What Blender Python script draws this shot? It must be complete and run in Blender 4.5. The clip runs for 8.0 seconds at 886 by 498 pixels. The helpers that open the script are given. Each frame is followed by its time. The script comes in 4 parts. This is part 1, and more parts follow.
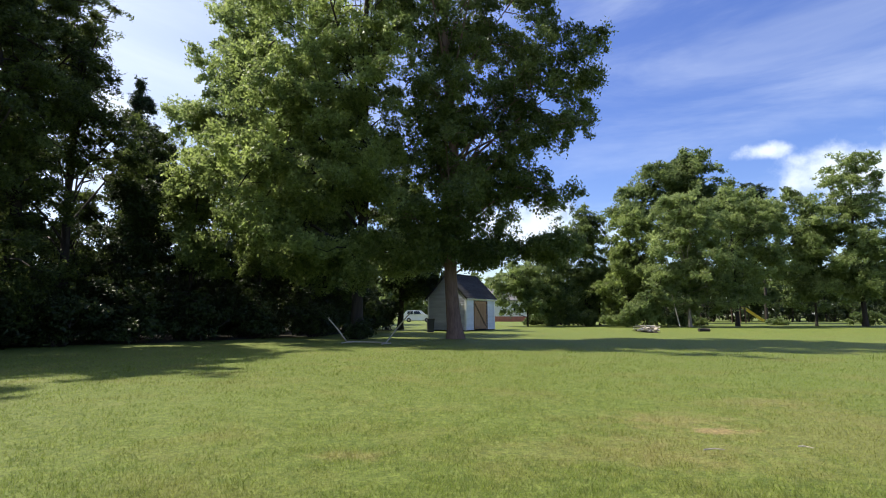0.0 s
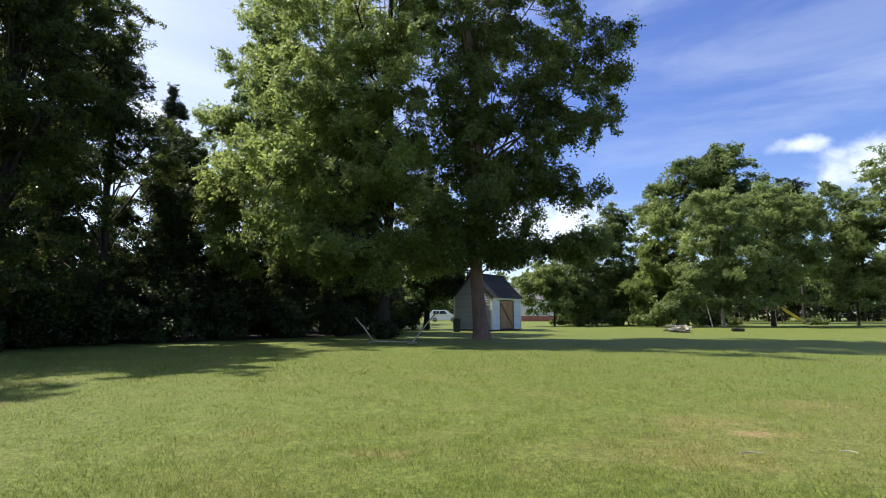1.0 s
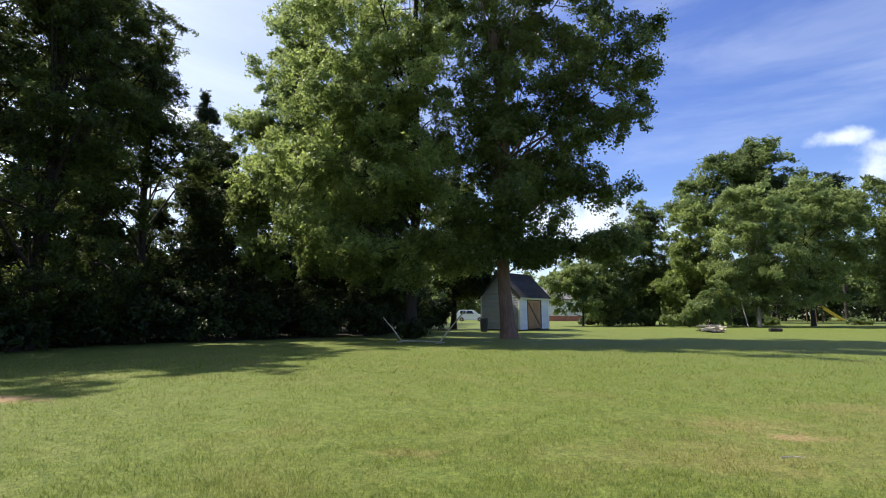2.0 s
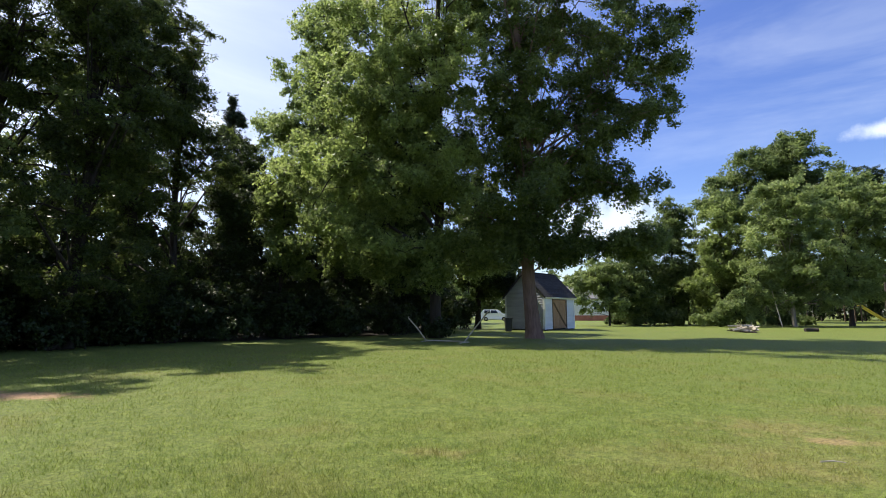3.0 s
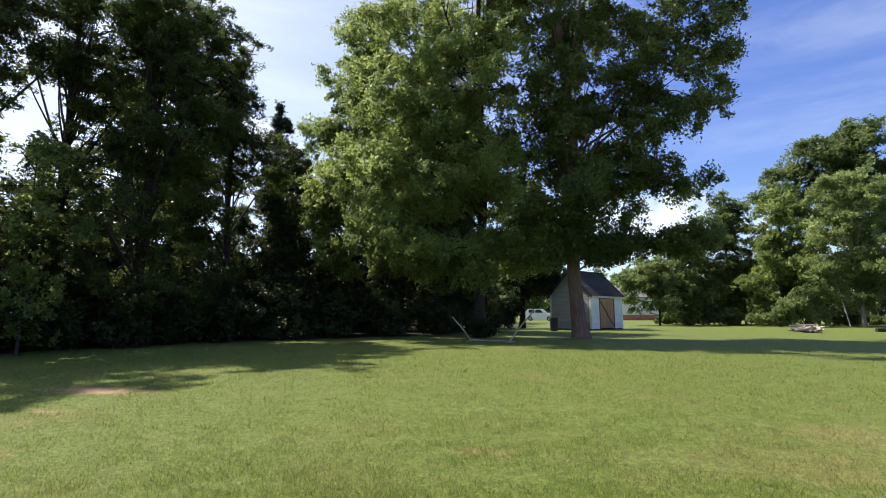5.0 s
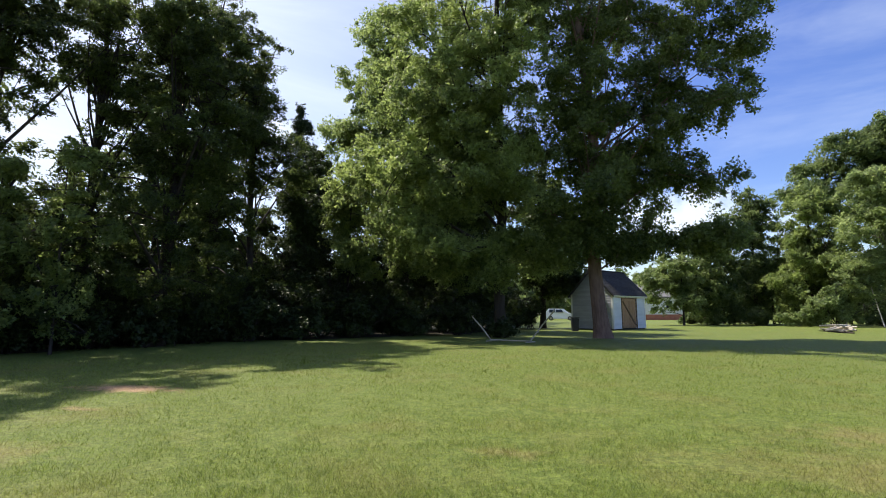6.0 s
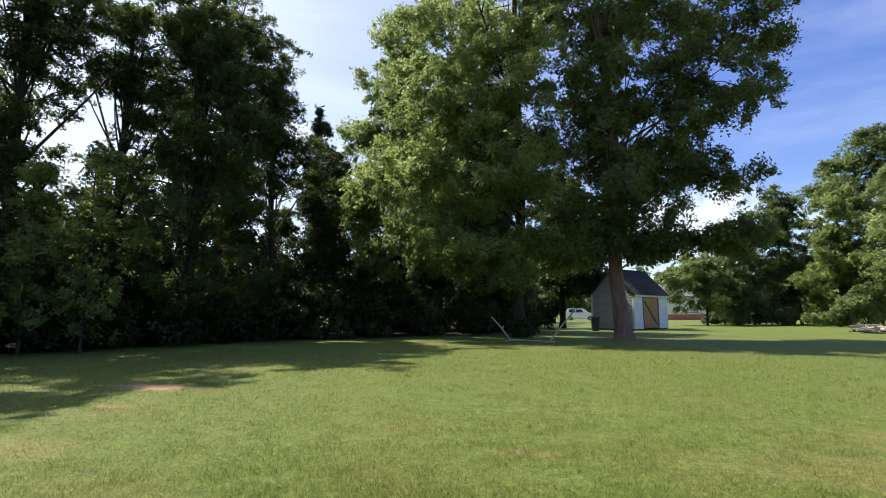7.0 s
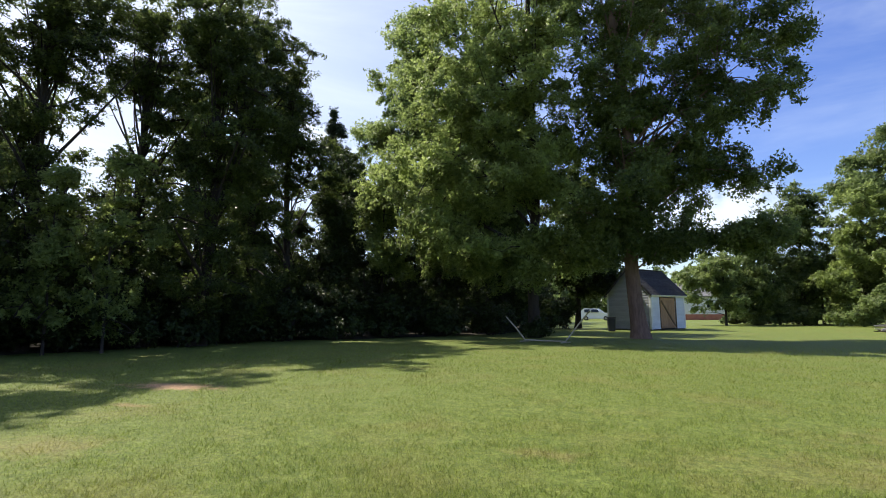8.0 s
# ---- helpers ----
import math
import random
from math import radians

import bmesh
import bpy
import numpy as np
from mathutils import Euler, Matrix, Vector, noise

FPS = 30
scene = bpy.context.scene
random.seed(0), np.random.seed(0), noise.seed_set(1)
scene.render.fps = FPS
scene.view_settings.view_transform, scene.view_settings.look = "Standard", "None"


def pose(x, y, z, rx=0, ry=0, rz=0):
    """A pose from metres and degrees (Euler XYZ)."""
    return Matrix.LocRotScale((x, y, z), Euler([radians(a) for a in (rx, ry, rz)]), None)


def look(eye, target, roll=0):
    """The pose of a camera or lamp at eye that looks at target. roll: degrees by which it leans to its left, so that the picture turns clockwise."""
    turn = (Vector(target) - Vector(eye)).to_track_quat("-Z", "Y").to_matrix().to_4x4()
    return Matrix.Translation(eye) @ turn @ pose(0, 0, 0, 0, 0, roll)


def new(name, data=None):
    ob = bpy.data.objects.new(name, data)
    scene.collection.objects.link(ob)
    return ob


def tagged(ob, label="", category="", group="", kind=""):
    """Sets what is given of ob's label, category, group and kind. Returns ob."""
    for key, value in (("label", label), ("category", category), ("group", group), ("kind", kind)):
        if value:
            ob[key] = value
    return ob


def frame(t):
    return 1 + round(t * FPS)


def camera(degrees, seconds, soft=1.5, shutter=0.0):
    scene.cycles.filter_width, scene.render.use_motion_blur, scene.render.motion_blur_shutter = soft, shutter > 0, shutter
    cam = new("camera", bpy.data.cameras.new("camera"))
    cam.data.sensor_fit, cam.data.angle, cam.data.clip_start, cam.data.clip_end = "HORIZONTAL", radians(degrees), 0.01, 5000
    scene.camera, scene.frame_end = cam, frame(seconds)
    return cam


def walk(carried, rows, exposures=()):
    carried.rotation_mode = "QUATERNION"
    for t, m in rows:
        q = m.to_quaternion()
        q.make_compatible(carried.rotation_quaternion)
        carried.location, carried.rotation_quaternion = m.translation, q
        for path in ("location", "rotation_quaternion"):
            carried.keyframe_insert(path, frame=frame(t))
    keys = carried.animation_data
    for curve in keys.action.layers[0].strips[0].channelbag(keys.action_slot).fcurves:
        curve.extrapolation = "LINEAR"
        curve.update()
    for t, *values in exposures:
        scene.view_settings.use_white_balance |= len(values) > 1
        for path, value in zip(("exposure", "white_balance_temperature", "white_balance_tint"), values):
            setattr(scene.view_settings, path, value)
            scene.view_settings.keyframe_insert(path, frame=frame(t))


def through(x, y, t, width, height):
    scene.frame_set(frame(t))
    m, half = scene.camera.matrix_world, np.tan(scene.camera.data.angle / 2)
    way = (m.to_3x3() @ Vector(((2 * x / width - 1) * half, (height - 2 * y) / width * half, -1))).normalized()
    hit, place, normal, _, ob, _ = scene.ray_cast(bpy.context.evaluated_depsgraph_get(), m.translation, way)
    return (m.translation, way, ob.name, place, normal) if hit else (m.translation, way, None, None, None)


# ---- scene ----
cam = camera(83.4, 8.0, soft=1.0)
walk(cam, [
    (0.0, pose(-0.000, 0.000, 1.05, 97.59, 0.01, 0.00)),
    (0.5, pose(-0.008, -0.000, 1.05, 97.58, 0.04, 1.47)),
    (1.0, pose(-0.015, -0.000, 1.05, 97.56, 0.06, 2.94)),
    (1.5, pose(-0.023, -0.001, 1.05, 97.55, 0.07, 4.49)),
    (3.0, pose(-0.046, -0.003, 1.05, 97.50, 0.11, 8.74)),
    (3.5, pose(-0.052, -0.005, 1.05, 97.49, 0.13, 9.96)),
    (4.0, pose(-0.058, -0.006, 1.05, 97.48, 0.16, 11.12)),
    (4.5, pose(-0.065, -0.007, 1.05, 97.47, 0.17, 12.44)),
    (6.0, pose(-0.083, -0.012, 1.05, 97.45, 0.21, 15.97)),
    (6.5, pose(-0.088, -0.013, 1.05, 97.45, 0.22, 17.01)),
    (7.0, pose(-0.093, -0.015, 1.05, 97.45, 0.23, 18.10)),
    (7.5, pose(-0.098, -0.016, 1.05, 97.46, 0.25, 19.04)),
    (8.0, pose(-0.101, -0.018, 1.05, 97.48, 0.30, 19.74)),
])

# ---- world and sun ----
SUN_AZ, SUN_EL = 68.0, 54.5          # degrees to the left of straight ahead, and up
sun_from = Vector((-math.sin(radians(SUN_AZ)) * math.cos(radians(SUN_EL)), math.cos(radians(SUN_AZ)) * math.cos(radians(SUN_EL)), math.sin(radians(SUN_EL))))
scene.view_settings.exposure = 0.57

sun = new("sun", bpy.data.lights.new("sun", "SUN"))
sun.data.energy, sun.data.angle, sun.data.color = 5.0, radians(0.53), (1.0, 0.93, 0.80)
sun.matrix_world = look(sun_from * 60, (0, 0, 0))


def nodes_of(tree):
    tree.nodes.clear()

    def add(kind, **inputs):
        n = tree.nodes.new(kind)
        for k, v in inputs.items():
            n.inputs[k.replace("_", " ")].default_value = v
        return n
    return add, tree.links.new


def make_world():
    world = bpy.data.worlds.new("sky")
    scene.world = world
    world.use_nodes = True
    add, link = nodes_of(world.node_tree)
    sky = add("ShaderNodeTexSky")
    sky.sky_type, sky.sun_disc = "NISHITA", False
    sky.sun_elevation, sky.sun_rotation = radians(SUN_EL), radians(-SUN_AZ)
    sky.air_density, sky.dust_density, sky.ozone_density = 1.0, 1.2, 3.0
    co = add("ShaderNodeTexCoord")

    def cloud(scale, stretch, turn, lo, hi, detail):
        m = add("ShaderNodeMapping", Scale=stretch, Rotation=turn)
        link(co.outputs["Generated"], m.inputs["Vector"])
        n = add("ShaderNodeTexNoise", Scale=scale, Detail=detail, Roughness=0.6, Distortion=0.4)
        link(m.outputs["Vector"], n.inputs["Vector"])
        r = add("ShaderNodeMapRange", From_Min=lo, From_Max=hi)
        r.interpolation_type = "SMOOTHSTEP"
        link(n.outputs["Fac"], r.inputs["Value"])
        return r.outputs["Result"]
    def math_of(op, p, q=0.0, r=0.0, clamp=False):
        m = add("ShaderNodeMath")
        m.operation, m.use_clamp = op, clamp
        for i, v in enumerate((p, q, r)):
            if isinstance(v, float):
                m.inputs[i].default_value = v
            else:
                link(v, m.inputs[i])
        return m.outputs[0]
    wisps = cloud(1.7, (1.0, 1.0, 5.0), (0, radians(-27), 0), 0.42, 0.80, 6.0)
    sep = add("ShaderNodeSeparateXYZ")
    link(co.outputs["Generated"], sep.inputs[0])
    # a thin veil that thickens towards the sun
    veil = add("ShaderNodeMapRange", From_Min=0.05, From_Max=-0.80, To_Min=0.0, To_Max=0.62)
    link(sep.outputs["X"], veil.inputs["Value"])
    thin = math_of("MULTIPLY_ADD", wisps, 0.27, veil.outputs["Result"], True)
    # cumulus heaps low in the sky
    puff = add("ShaderNodeTexNoise", Scale=13.0, Detail=8.0, Roughness=0.6)
    link(co.outputs["Generated"], puff.inputs["Vector"])
    fac = thin
    for vx, vy, vz, wide, high in ((0.700, 0.680, 0.215, 0.14, 0.055), (0.640, 0.735, 0.222, 0.10, 0.040), (0.540, 0.800, 0.270, 0.034, 0.012), (0.175, 0.965, 0.165, 0.13, 0.05), (0.80, 0.55, 0.22, 0.14, 0.07), (-0.52, 0.76, 0.33, 0.10, 0.035)):
        m = add("ShaderNodeMapping", Location=(-vx / wide, -vy / wide, -vz / high), Scale=(1 / wide, 1 / wide, 1 / high))
        link(co.outputs["Generated"], m.inputs["Vector"])
        d = add("ShaderNodeVectorMath")
        d.operation = "LENGTH"
        link(m.outputs[0], d.inputs[0])
        edge = math_of("MULTIPLY_ADD", puff.outputs["Fac"], -3.4, d.outputs["Value"])
        r = add("ShaderNodeMapRange", From_Min=-0.15, From_Max=-1.45, To_Min=0.0, To_Max=0.85)
        r.interpolation_type = "SMOOTHSTEP"
        link(edge, r.inputs["Value"])
        fac = math_of("MAXIMUM", fac, r.outputs["Result"])
    blue = add("ShaderNodeHueSaturation", Hue=0.52, Saturation=1.22, Value=1.36)
    link(sky.outputs[0], blue.inputs["Color"])
    mix = add("ShaderNodeMix")
    mix.data_type = "RGBA"
    link(fac, mix.inputs[0]), link(blue.outputs[0], mix.inputs[6])
    mix.inputs[7].default_value = (7.5, 8.2, 9.1, 1)
    bg = add("ShaderNodeBackground", Strength=0.10)
    link(mix.outputs[2], bg.inputs["Color"])
    out = add("ShaderNodeOutputWorld")
    link(bg.outputs[0], out.inputs["Surface"])


make_world()


# ---- materials ----
def leaf_material(name, dark, light, shine=0.46, through=0.35):
    mat = bpy.data.materials.new(name)
    mat.use_nodes = True
    add, link = nodes_of(mat.node_tree)
    geo, ob = add("ShaderNodeNewGeometry"), add("ShaderNodeTexCoord")
    big = add("ShaderNodeTexNoise", Scale=0.45, Detail=3.0)
    link(ob.outputs["Object"], big.inputs["Vector"])
    m = add("ShaderNodeMath")
    m.operation = "MULTIPLY_ADD"
    m.inputs[1].default_value = 0.55
    link(geo.outputs["Random Per Island"], m.inputs[0])
    sub = add("ShaderNodeMath")
    sub.operation = "MULTIPLY_ADD"
    sub.inputs[1].default_value, sub.inputs[2].default_value = 1.6, -0.55
    link(big.outputs["Fac"], sub.inputs[0]), link(sub.outputs[0], m.inputs[2])
    ramp = add("ShaderNodeMix")
    ramp.data_type = "RGBA"
    ramp.clamp_factor = True
    link(m.outputs[0], ramp.inputs[0])
    ramp.inputs[6].default_value, ramp.inputs[7].default_value = (*dark, 1), (*light, 1)
    p = add("ShaderNodeBsdfPrincipled", Roughness=shine)
    p.inputs["Specular IOR Level"].default_value = 0.30
    link(ramp.outputs[2], p.inputs["Base Color"])
    tr = add("ShaderNodeBsdfTranslucent")
    hue = add("ShaderNodeHueSaturation", Hue=0.495, Saturation=0.95, Value=1.9)
    link(ramp.outputs[2], hue.inputs["Color"]), link(hue.outputs[0], tr.inputs["Color"])
    mixed = add("ShaderNodeMixShader", Fac=through)
    link(p.outputs[0], mixed.inputs[1]), link(tr.outputs[0], mixed.inputs[2])
    out = add("ShaderNodeOutputMaterial")
    link(mixed.outputs[0], out.inputs["Surface"])
    return mat


def plain_material(name, a, b, rough=0.7, scale=8.0, stretch=(1, 1, 1), bump=0.3, fine=60.0, metal=0.0, spread=0.12):
    """Two tones in soft stains, fine grain with relief, and a slight change from piece to piece."""
    mat = bpy.data.materials.new(name)
    mat.use_nodes = True
    add, link = nodes_of(mat.node_tree)
    co, info = add("ShaderNodeTexCoord"), add("ShaderNodeObjectInfo")
    mp = add("ShaderNodeMapping", Scale=stretch)
    link(co.outputs["Object"], mp.inputs["Vector"])
    n1 = add("ShaderNodeTexNoise", Scale=scale, Detail=5.0, Roughness=0.6)
    n2 = add("ShaderNodeTexNoise", Scale=fine, Detail=3.0)
    link(mp.outputs[0], n1.inputs["Vector"]), link(mp.outputs[0], n2.inputs["Vector"])
    r = add("ShaderNodeMapRange", From_Min=0.3, From_Max=0.7)
    link(n1.outputs["Fac"], r.inputs["Value"])
    mix = add("ShaderNodeMix")
    mix.data_type = "RGBA"
    mix.inputs[6].default_value, mix.inputs[7].default_value = (*a, 1), (*b, 1)
    link(r.outputs["Result"], mix.inputs[0])
    val = add("ShaderNodeMapRange", To_Min=1 - spread, To_Max=1 + spread)
    link(info.outputs["Random"], val.inputs["Value"])
    hsv = add("ShaderNodeHueSaturation")
    link(mix.outputs[2], hsv.inputs["Color"]), link(val.outputs["Result"], hsv.inputs["Value"])
    p = add("ShaderNodeBsdfPrincipled", Roughness=rough, Metallic=metal)
    link(hsv.outputs[0], p.inputs["Base Color"])
    bm_ = add("ShaderNodeBump", Strength=bump, Distance=0.02)
    link(n2.outputs["Fac"], bm_.inputs["Height"]), link(bm_.outputs[0], p.inputs["Normal"])
    out = add("ShaderNodeOutputMaterial")
    link(p.outputs[0], out.inputs["Surface"])
    return mat


def lawn_material(name, blades):
    """Mown lawn: green with dry straw patches and a few spots of bare red earth."""
    mat = bpy.data.materials.new(name)
    mat.use_nodes = True
    add, link = nodes_of(mat.node_tree)
    geo = add("ShaderNodeNewGeometry")

    def noise_of(scale, detail, lo, hi, rough=0.55):
        n = add("ShaderNodeTexNoise", Scale=scale, Detail=detail, Roughness=rough)
        link(geo.outputs["Position"], n.inputs["Vector"])
        r = add("ShaderNodeMapRange", From_Min=lo, From_Max=hi)
        link(n.outputs["Fac"], r.inputs["Value"])
        return r.outputs["Result"], n.outputs["Fac"]

    def blend(fac, a, b):
        m = add("ShaderNodeMix")
        m.data_type = "RGBA"
        m.clamp_factor = True
        for v, i in ((fac, 0), (a, 6), (b, 7)):
            if isinstance(v, tuple):
                m.inputs[i].default_value = (*v, 1)
            else:
                link(v, m.inputs[i])
        return m.outputs[2]

    def times(a, b):
        m = add("ShaderNodeMath")
        m.operation = "MULTIPLY"
        m.use_clamp = True
        for v, i in ((a, 0), (b, 1)):
            if isinstance(v, float):
                m.inputs[i].default_value = v
            else:
                link(v, m.inputs[i])
        return m.outputs[0]
    clump, _ = noise_of(9.0, 4.0, 0.30, 0.72)
    broad, _ = noise_of(0.55, 4.0, 0.35, 0.70)
    dry, _ = noise_of(0.8, 5.0, 0.50, 0.74)
    tiny, grain = noise_of(34.0, 5.0, 0.32, 0.68, 0.7)
    col = blend(clump, (0.098, 0.140, 0.021), (0.220, 0.262, 0.054))
    col = blend(times(broad, 0.55), col, (0.167, 0.223, 0.040))
    col = blend(times(dry, 0.42), col, (0.270, 0.222, 0.075))
    # bare earth, each spot an oval of its own
    spots = ((-6.55, 5.85, 0.80, 0.28, 1.0), (-5.8, 4.5, 0.30, 0.10, 0.5), (2.52, 4.8, 0.30, 0.12, 0.5), (3.6, 4.4, 2.2, 1.1, 0.13), (1.2, 4.1, 1.2, 0.5, 0.10), (2.3, 5.3, 0.6, 0.35, 0.2), (-0.7, 3.95, 0.3, 0.14, 0.25), (-0.4, 2.7, 0.4, 0.2, 0.3), (-4.6, 2.9, 0.5, 0.35, 0.25), (3.9, 6.3, 0.7, 0.3, 0.2))
    ragged = add("ShaderNodeTexNoise", Scale=5.0, Detail=5.0)
    link(geo.outputs["Position"], ragged.inputs["Vector"])
    for sx, sy, rx, ry, amount in spots:
        m = add("ShaderNodeMapping", Location=(-sx / rx, -sy / ry, 0), Scale=(1 / rx, 1 / ry, 0))
        link(geo.outputs["Position"], m.inputs["Vector"])
        d = add("ShaderNodeVectorMath")
        d.operation = "LENGTH"
        link(m.outputs[0], d.inputs[0])
        ad = add("ShaderNodeMath")
        ad.operation = "MULTIPLY_ADD"
        ad.inputs[1].default_value = 2.4
        link(ragged.outputs["Fac"], ad.inputs[0]), link(d.outputs["Value"], ad.inputs[2])
        r = add("ShaderNodeMapRange", From_Min=2.5, From_Max=1.6, To_Min=0.0, To_Max=amount)
        link(ad.outputs[0], r.inputs["Value"])
        col = blend(r.outputs["Result"], col, (0.46, 0.29, 0.16))
    p = add("ShaderNodeBsdfPrincipled", Roughness=0.75)
    p.inputs["Specular IOR Level"].default_value = 0.25
    if blades:
        one = add("ShaderNodeMapRange", To_Min=0.65, To_Max=1.85)
        link(geo.outputs["Random Per Island"], one.inputs["Value"])
        hsv = add("ShaderNodeHueSaturation")
        link(one.outputs["Result"], hsv.inputs["Value"]), link(col, hsv.inputs["Color"])
        straw = add("ShaderNodeMapRange", From_Min=0.90, From_Max=0.93)
        link(geo.outputs["Random Per Island"], straw.inputs["Value"])
        col = blend(times(straw.outputs["Result"], 0.6), hsv.outputs[0], (0.36, 0.33, 0.16))
        link(col, p.inputs["Base Color"])
        tr = add("ShaderNodeBsdfTranslucent")
        link(col, tr.inputs["Color"])
        mixed = add("ShaderNodeMixShader", Fac=0.45)
        link(p.outputs[0], mixed.inputs[1]), link(tr.outputs[0], mixed.inputs[2])
        surface = mixed.outputs[0]
    else:
        shade = add("ShaderNodeMapRange", To_Min=0.42, To_Max=1.2)
        link(tiny, shade.inputs["Value"])
        hsv = add("ShaderNodeHueSaturation")
        link(shade.outputs["Result"], hsv.inputs["Value"]), link(col, hsv.inputs["Color"])
        link(hsv.outputs[0], p.inputs["Base Color"])
        b = add("ShaderNodeBump", Strength=0.7, Distance=0.04)
        link(grain, b.inputs["Height"]), link(b.outputs[0], p.inputs["Normal"])
        surface = p.outputs[0]
    out = add("ShaderNodeOutputMaterial")
    link(surface, out.inputs["Surface"])
    return mat


OAK = leaf_material("oak_leaf", (0.030, 0.052, 0.014), (0.136, 0.180, 0.046), through=0.42)
MAPLE = leaf_material("maple_leaf", (0.060, 0.092, 0.024), (0.262, 0.325, 0.092), through=0.54)
PINE = leaf_material("pine_needles", (0.014, 0.027, 0.012), (0.040, 0.064, 0.024), through=0.2)
# Leaf colour set below natural green so that it carries the wood's deep shade.
SHADELEAF = leaf_material("shaded_leaf", (0.010, 0.018, 0.005), (0.046, 0.070, 0.017), through=0.28)
EDGELEAF = leaf_material("edge_leaf", (0.014, 0.022, 0.006), (0.112, 0.152, 0.036), through=0.48)
PALE = leaf_material("pale_leaf", (0.068, 0.108, 0.036), (0.245, 0.300, 0.102), through=0.54)
FARLEAF = leaf_material("far_leaf", (0.042, 0.074, 0.024), (0.160, 0.206, 0.066), through=0.5)
BARK = plain_material("bark", (0.112, 0.070, 0.052), (0.225, 0.148, 0.112), 0.9, 3.0, (4, 4, 0.7), 0.9, 14.0)
# Near-black bark: the shade on the wood's trunks is put into its colour.
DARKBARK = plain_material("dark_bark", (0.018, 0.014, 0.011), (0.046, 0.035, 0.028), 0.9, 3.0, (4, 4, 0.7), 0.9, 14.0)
PALEBARK = plain_material("pale_bark", (0.20, 0.17, 0.13), (0.33, 0.29, 0.24), 0.9, 3.0, (4, 4, 0.7), 0.7, 14.0)
# Shed siding in two tones: shade put into the gables' colour, front left paler.
SHADEDSIDING = plain_material("shaded_siding", (0.31, 0.32, 0.375), (0.42, 0.43, 0.485), 0.55, 1.6, (0.5, 0.5, 3), 0.15, 40.0, spread=0.07)
PALESIDING = plain_material("pale_siding", (0.60, 0.63, 0.70), (0.74, 0.77, 0.83), 0.55, 1.6, (0.5, 0.5, 3), 0.15, 40.0, spread=0.04)
WHITE = plain_material("white_trim", (0.66, 0.67, 0.68), (0.80, 0.80, 0.79), 0.5, 2.0, (1, 1, 1), 0.15, 50.0)
SHINGLE = plain_material("asphalt_shingle", (0.016, 0.016, 0.019), (0.038, 0.037, 0.040), 0.95, 4.0, (1, 1, 1), 0.8, 60.0, spread=0.2)
DOORWOOD = plain_material("door_wood", (0.30, 0.165, 0.085), (0.45, 0.27, 0.15), 0.65, 3.0, (8, 8, 0.6), 0.4, 20.0)
BRACEWOOD = plain_material("brace_wood", (0.10, 0.06, 0.03), (0.17, 0.10, 0.05), 0.7, 4.0, (4, 4, 1), 0.4, 20.0)
BLACKPLASTIC = plain_material("black_plastic", (0.010, 0.010, 0.011), (0.020, 0.020, 0.022), 0.5, 3.0, (1, 1, 1), 0.1, 50.0)
STEEL = plain_material("weathered_steel", (0.30, 0.275, 0.21), (0.46, 0.42, 0.33), 0.55, 6.0, (1, 1, 1), 0.2, 40.0)
BRICK = plain_material("brick", (0.33, 0.115, 0.075), (0.45, 0.19, 0.12), 0.9, 2.0, (1, 1, 1), 0.5, 20.0)
ROOFGREY = plain_material("grey_roof", (0.12, 0.12, 0.125), (0.20, 0.195, 0.19), 0.95, 2.0, (1, 1, 1), 0.5, 20.0)
CARPAINT = plain_material("white_car_paint", (0.72, 0.73, 0.74), (0.78, 0.78, 0.78), 0.25, 1.0, (1, 1, 1), 0.02, 30.0)
RUBBER = plain_material("rubber", (0.015, 0.015, 0.015), (0.03, 0.03, 0.03), 0.9, 4.0)
YELLOW = plain_material("yellow_plastic", (0.72, 0.50, 0.05), (0.80, 0.60, 0.10), 0.45, 2.0, (1, 1, 1), 0.05, 30.0)
PLAYWOOD = plain_material("play_wood", (0.055, 0.034, 0.024), (0.11, 0.068, 0.045), 0.8, 3.0, (4, 4, 1), 0.4, 20.0)
DEADWOOD = plain_material("dead_wood", (0.34, 0.29, 0.24), (0.60, 0.54, 0.47), 0.9, 3.0, (2, 2, 2), 0.6, 20.0)
GLASSDARK = plain_material("window_glass", (0.02, 0.025, 0.03), (0.03, 0.035, 0.04), 0.08, 1.0, (1, 1, 1), 0.0, 30.0)
# Brown litter with the shade under the trees put into its colour.
SHADEDLITTER = plain_material("shaded_litter", (0.016, 0.013, 0.009), (0.045, 0.034, 0.022), 0.95, 1.2, (1, 1, 1), 1.0, 16.0)
LAWN = lawn_material("lawn", False)
BLADE = lawn_material("grass_blade", True)


# ---- building helpers ----
def fast_mesh(name, verts, size):
    """A mesh of loose faces with `size` corners each, from an array of corners."""
    me = bpy.data.meshes.new(name)
    n = len(verts)
    me.vertices.add(n)
    me.vertices.foreach_set("co", np.ascontiguousarray(verts, dtype=np.float32).ravel())
    me.loops.add(n)
    me.loops.foreach_set("vertex_index", np.arange(n, dtype=np.int32))
    me.polygons.add(n // size)
    me.polygons.foreach_set("loop_start", np.arange(0, n, size, dtype=np.int32))
    me.update(calc_edges=True)
    return me


def place(name, me, mat, parent=None, label=""):
    if mat and not me.materials:
        me.materials.append(mat)
    ob = new(name, me)
    ob.parent = parent
    if label:
        tagged(ob, label)
    return ob


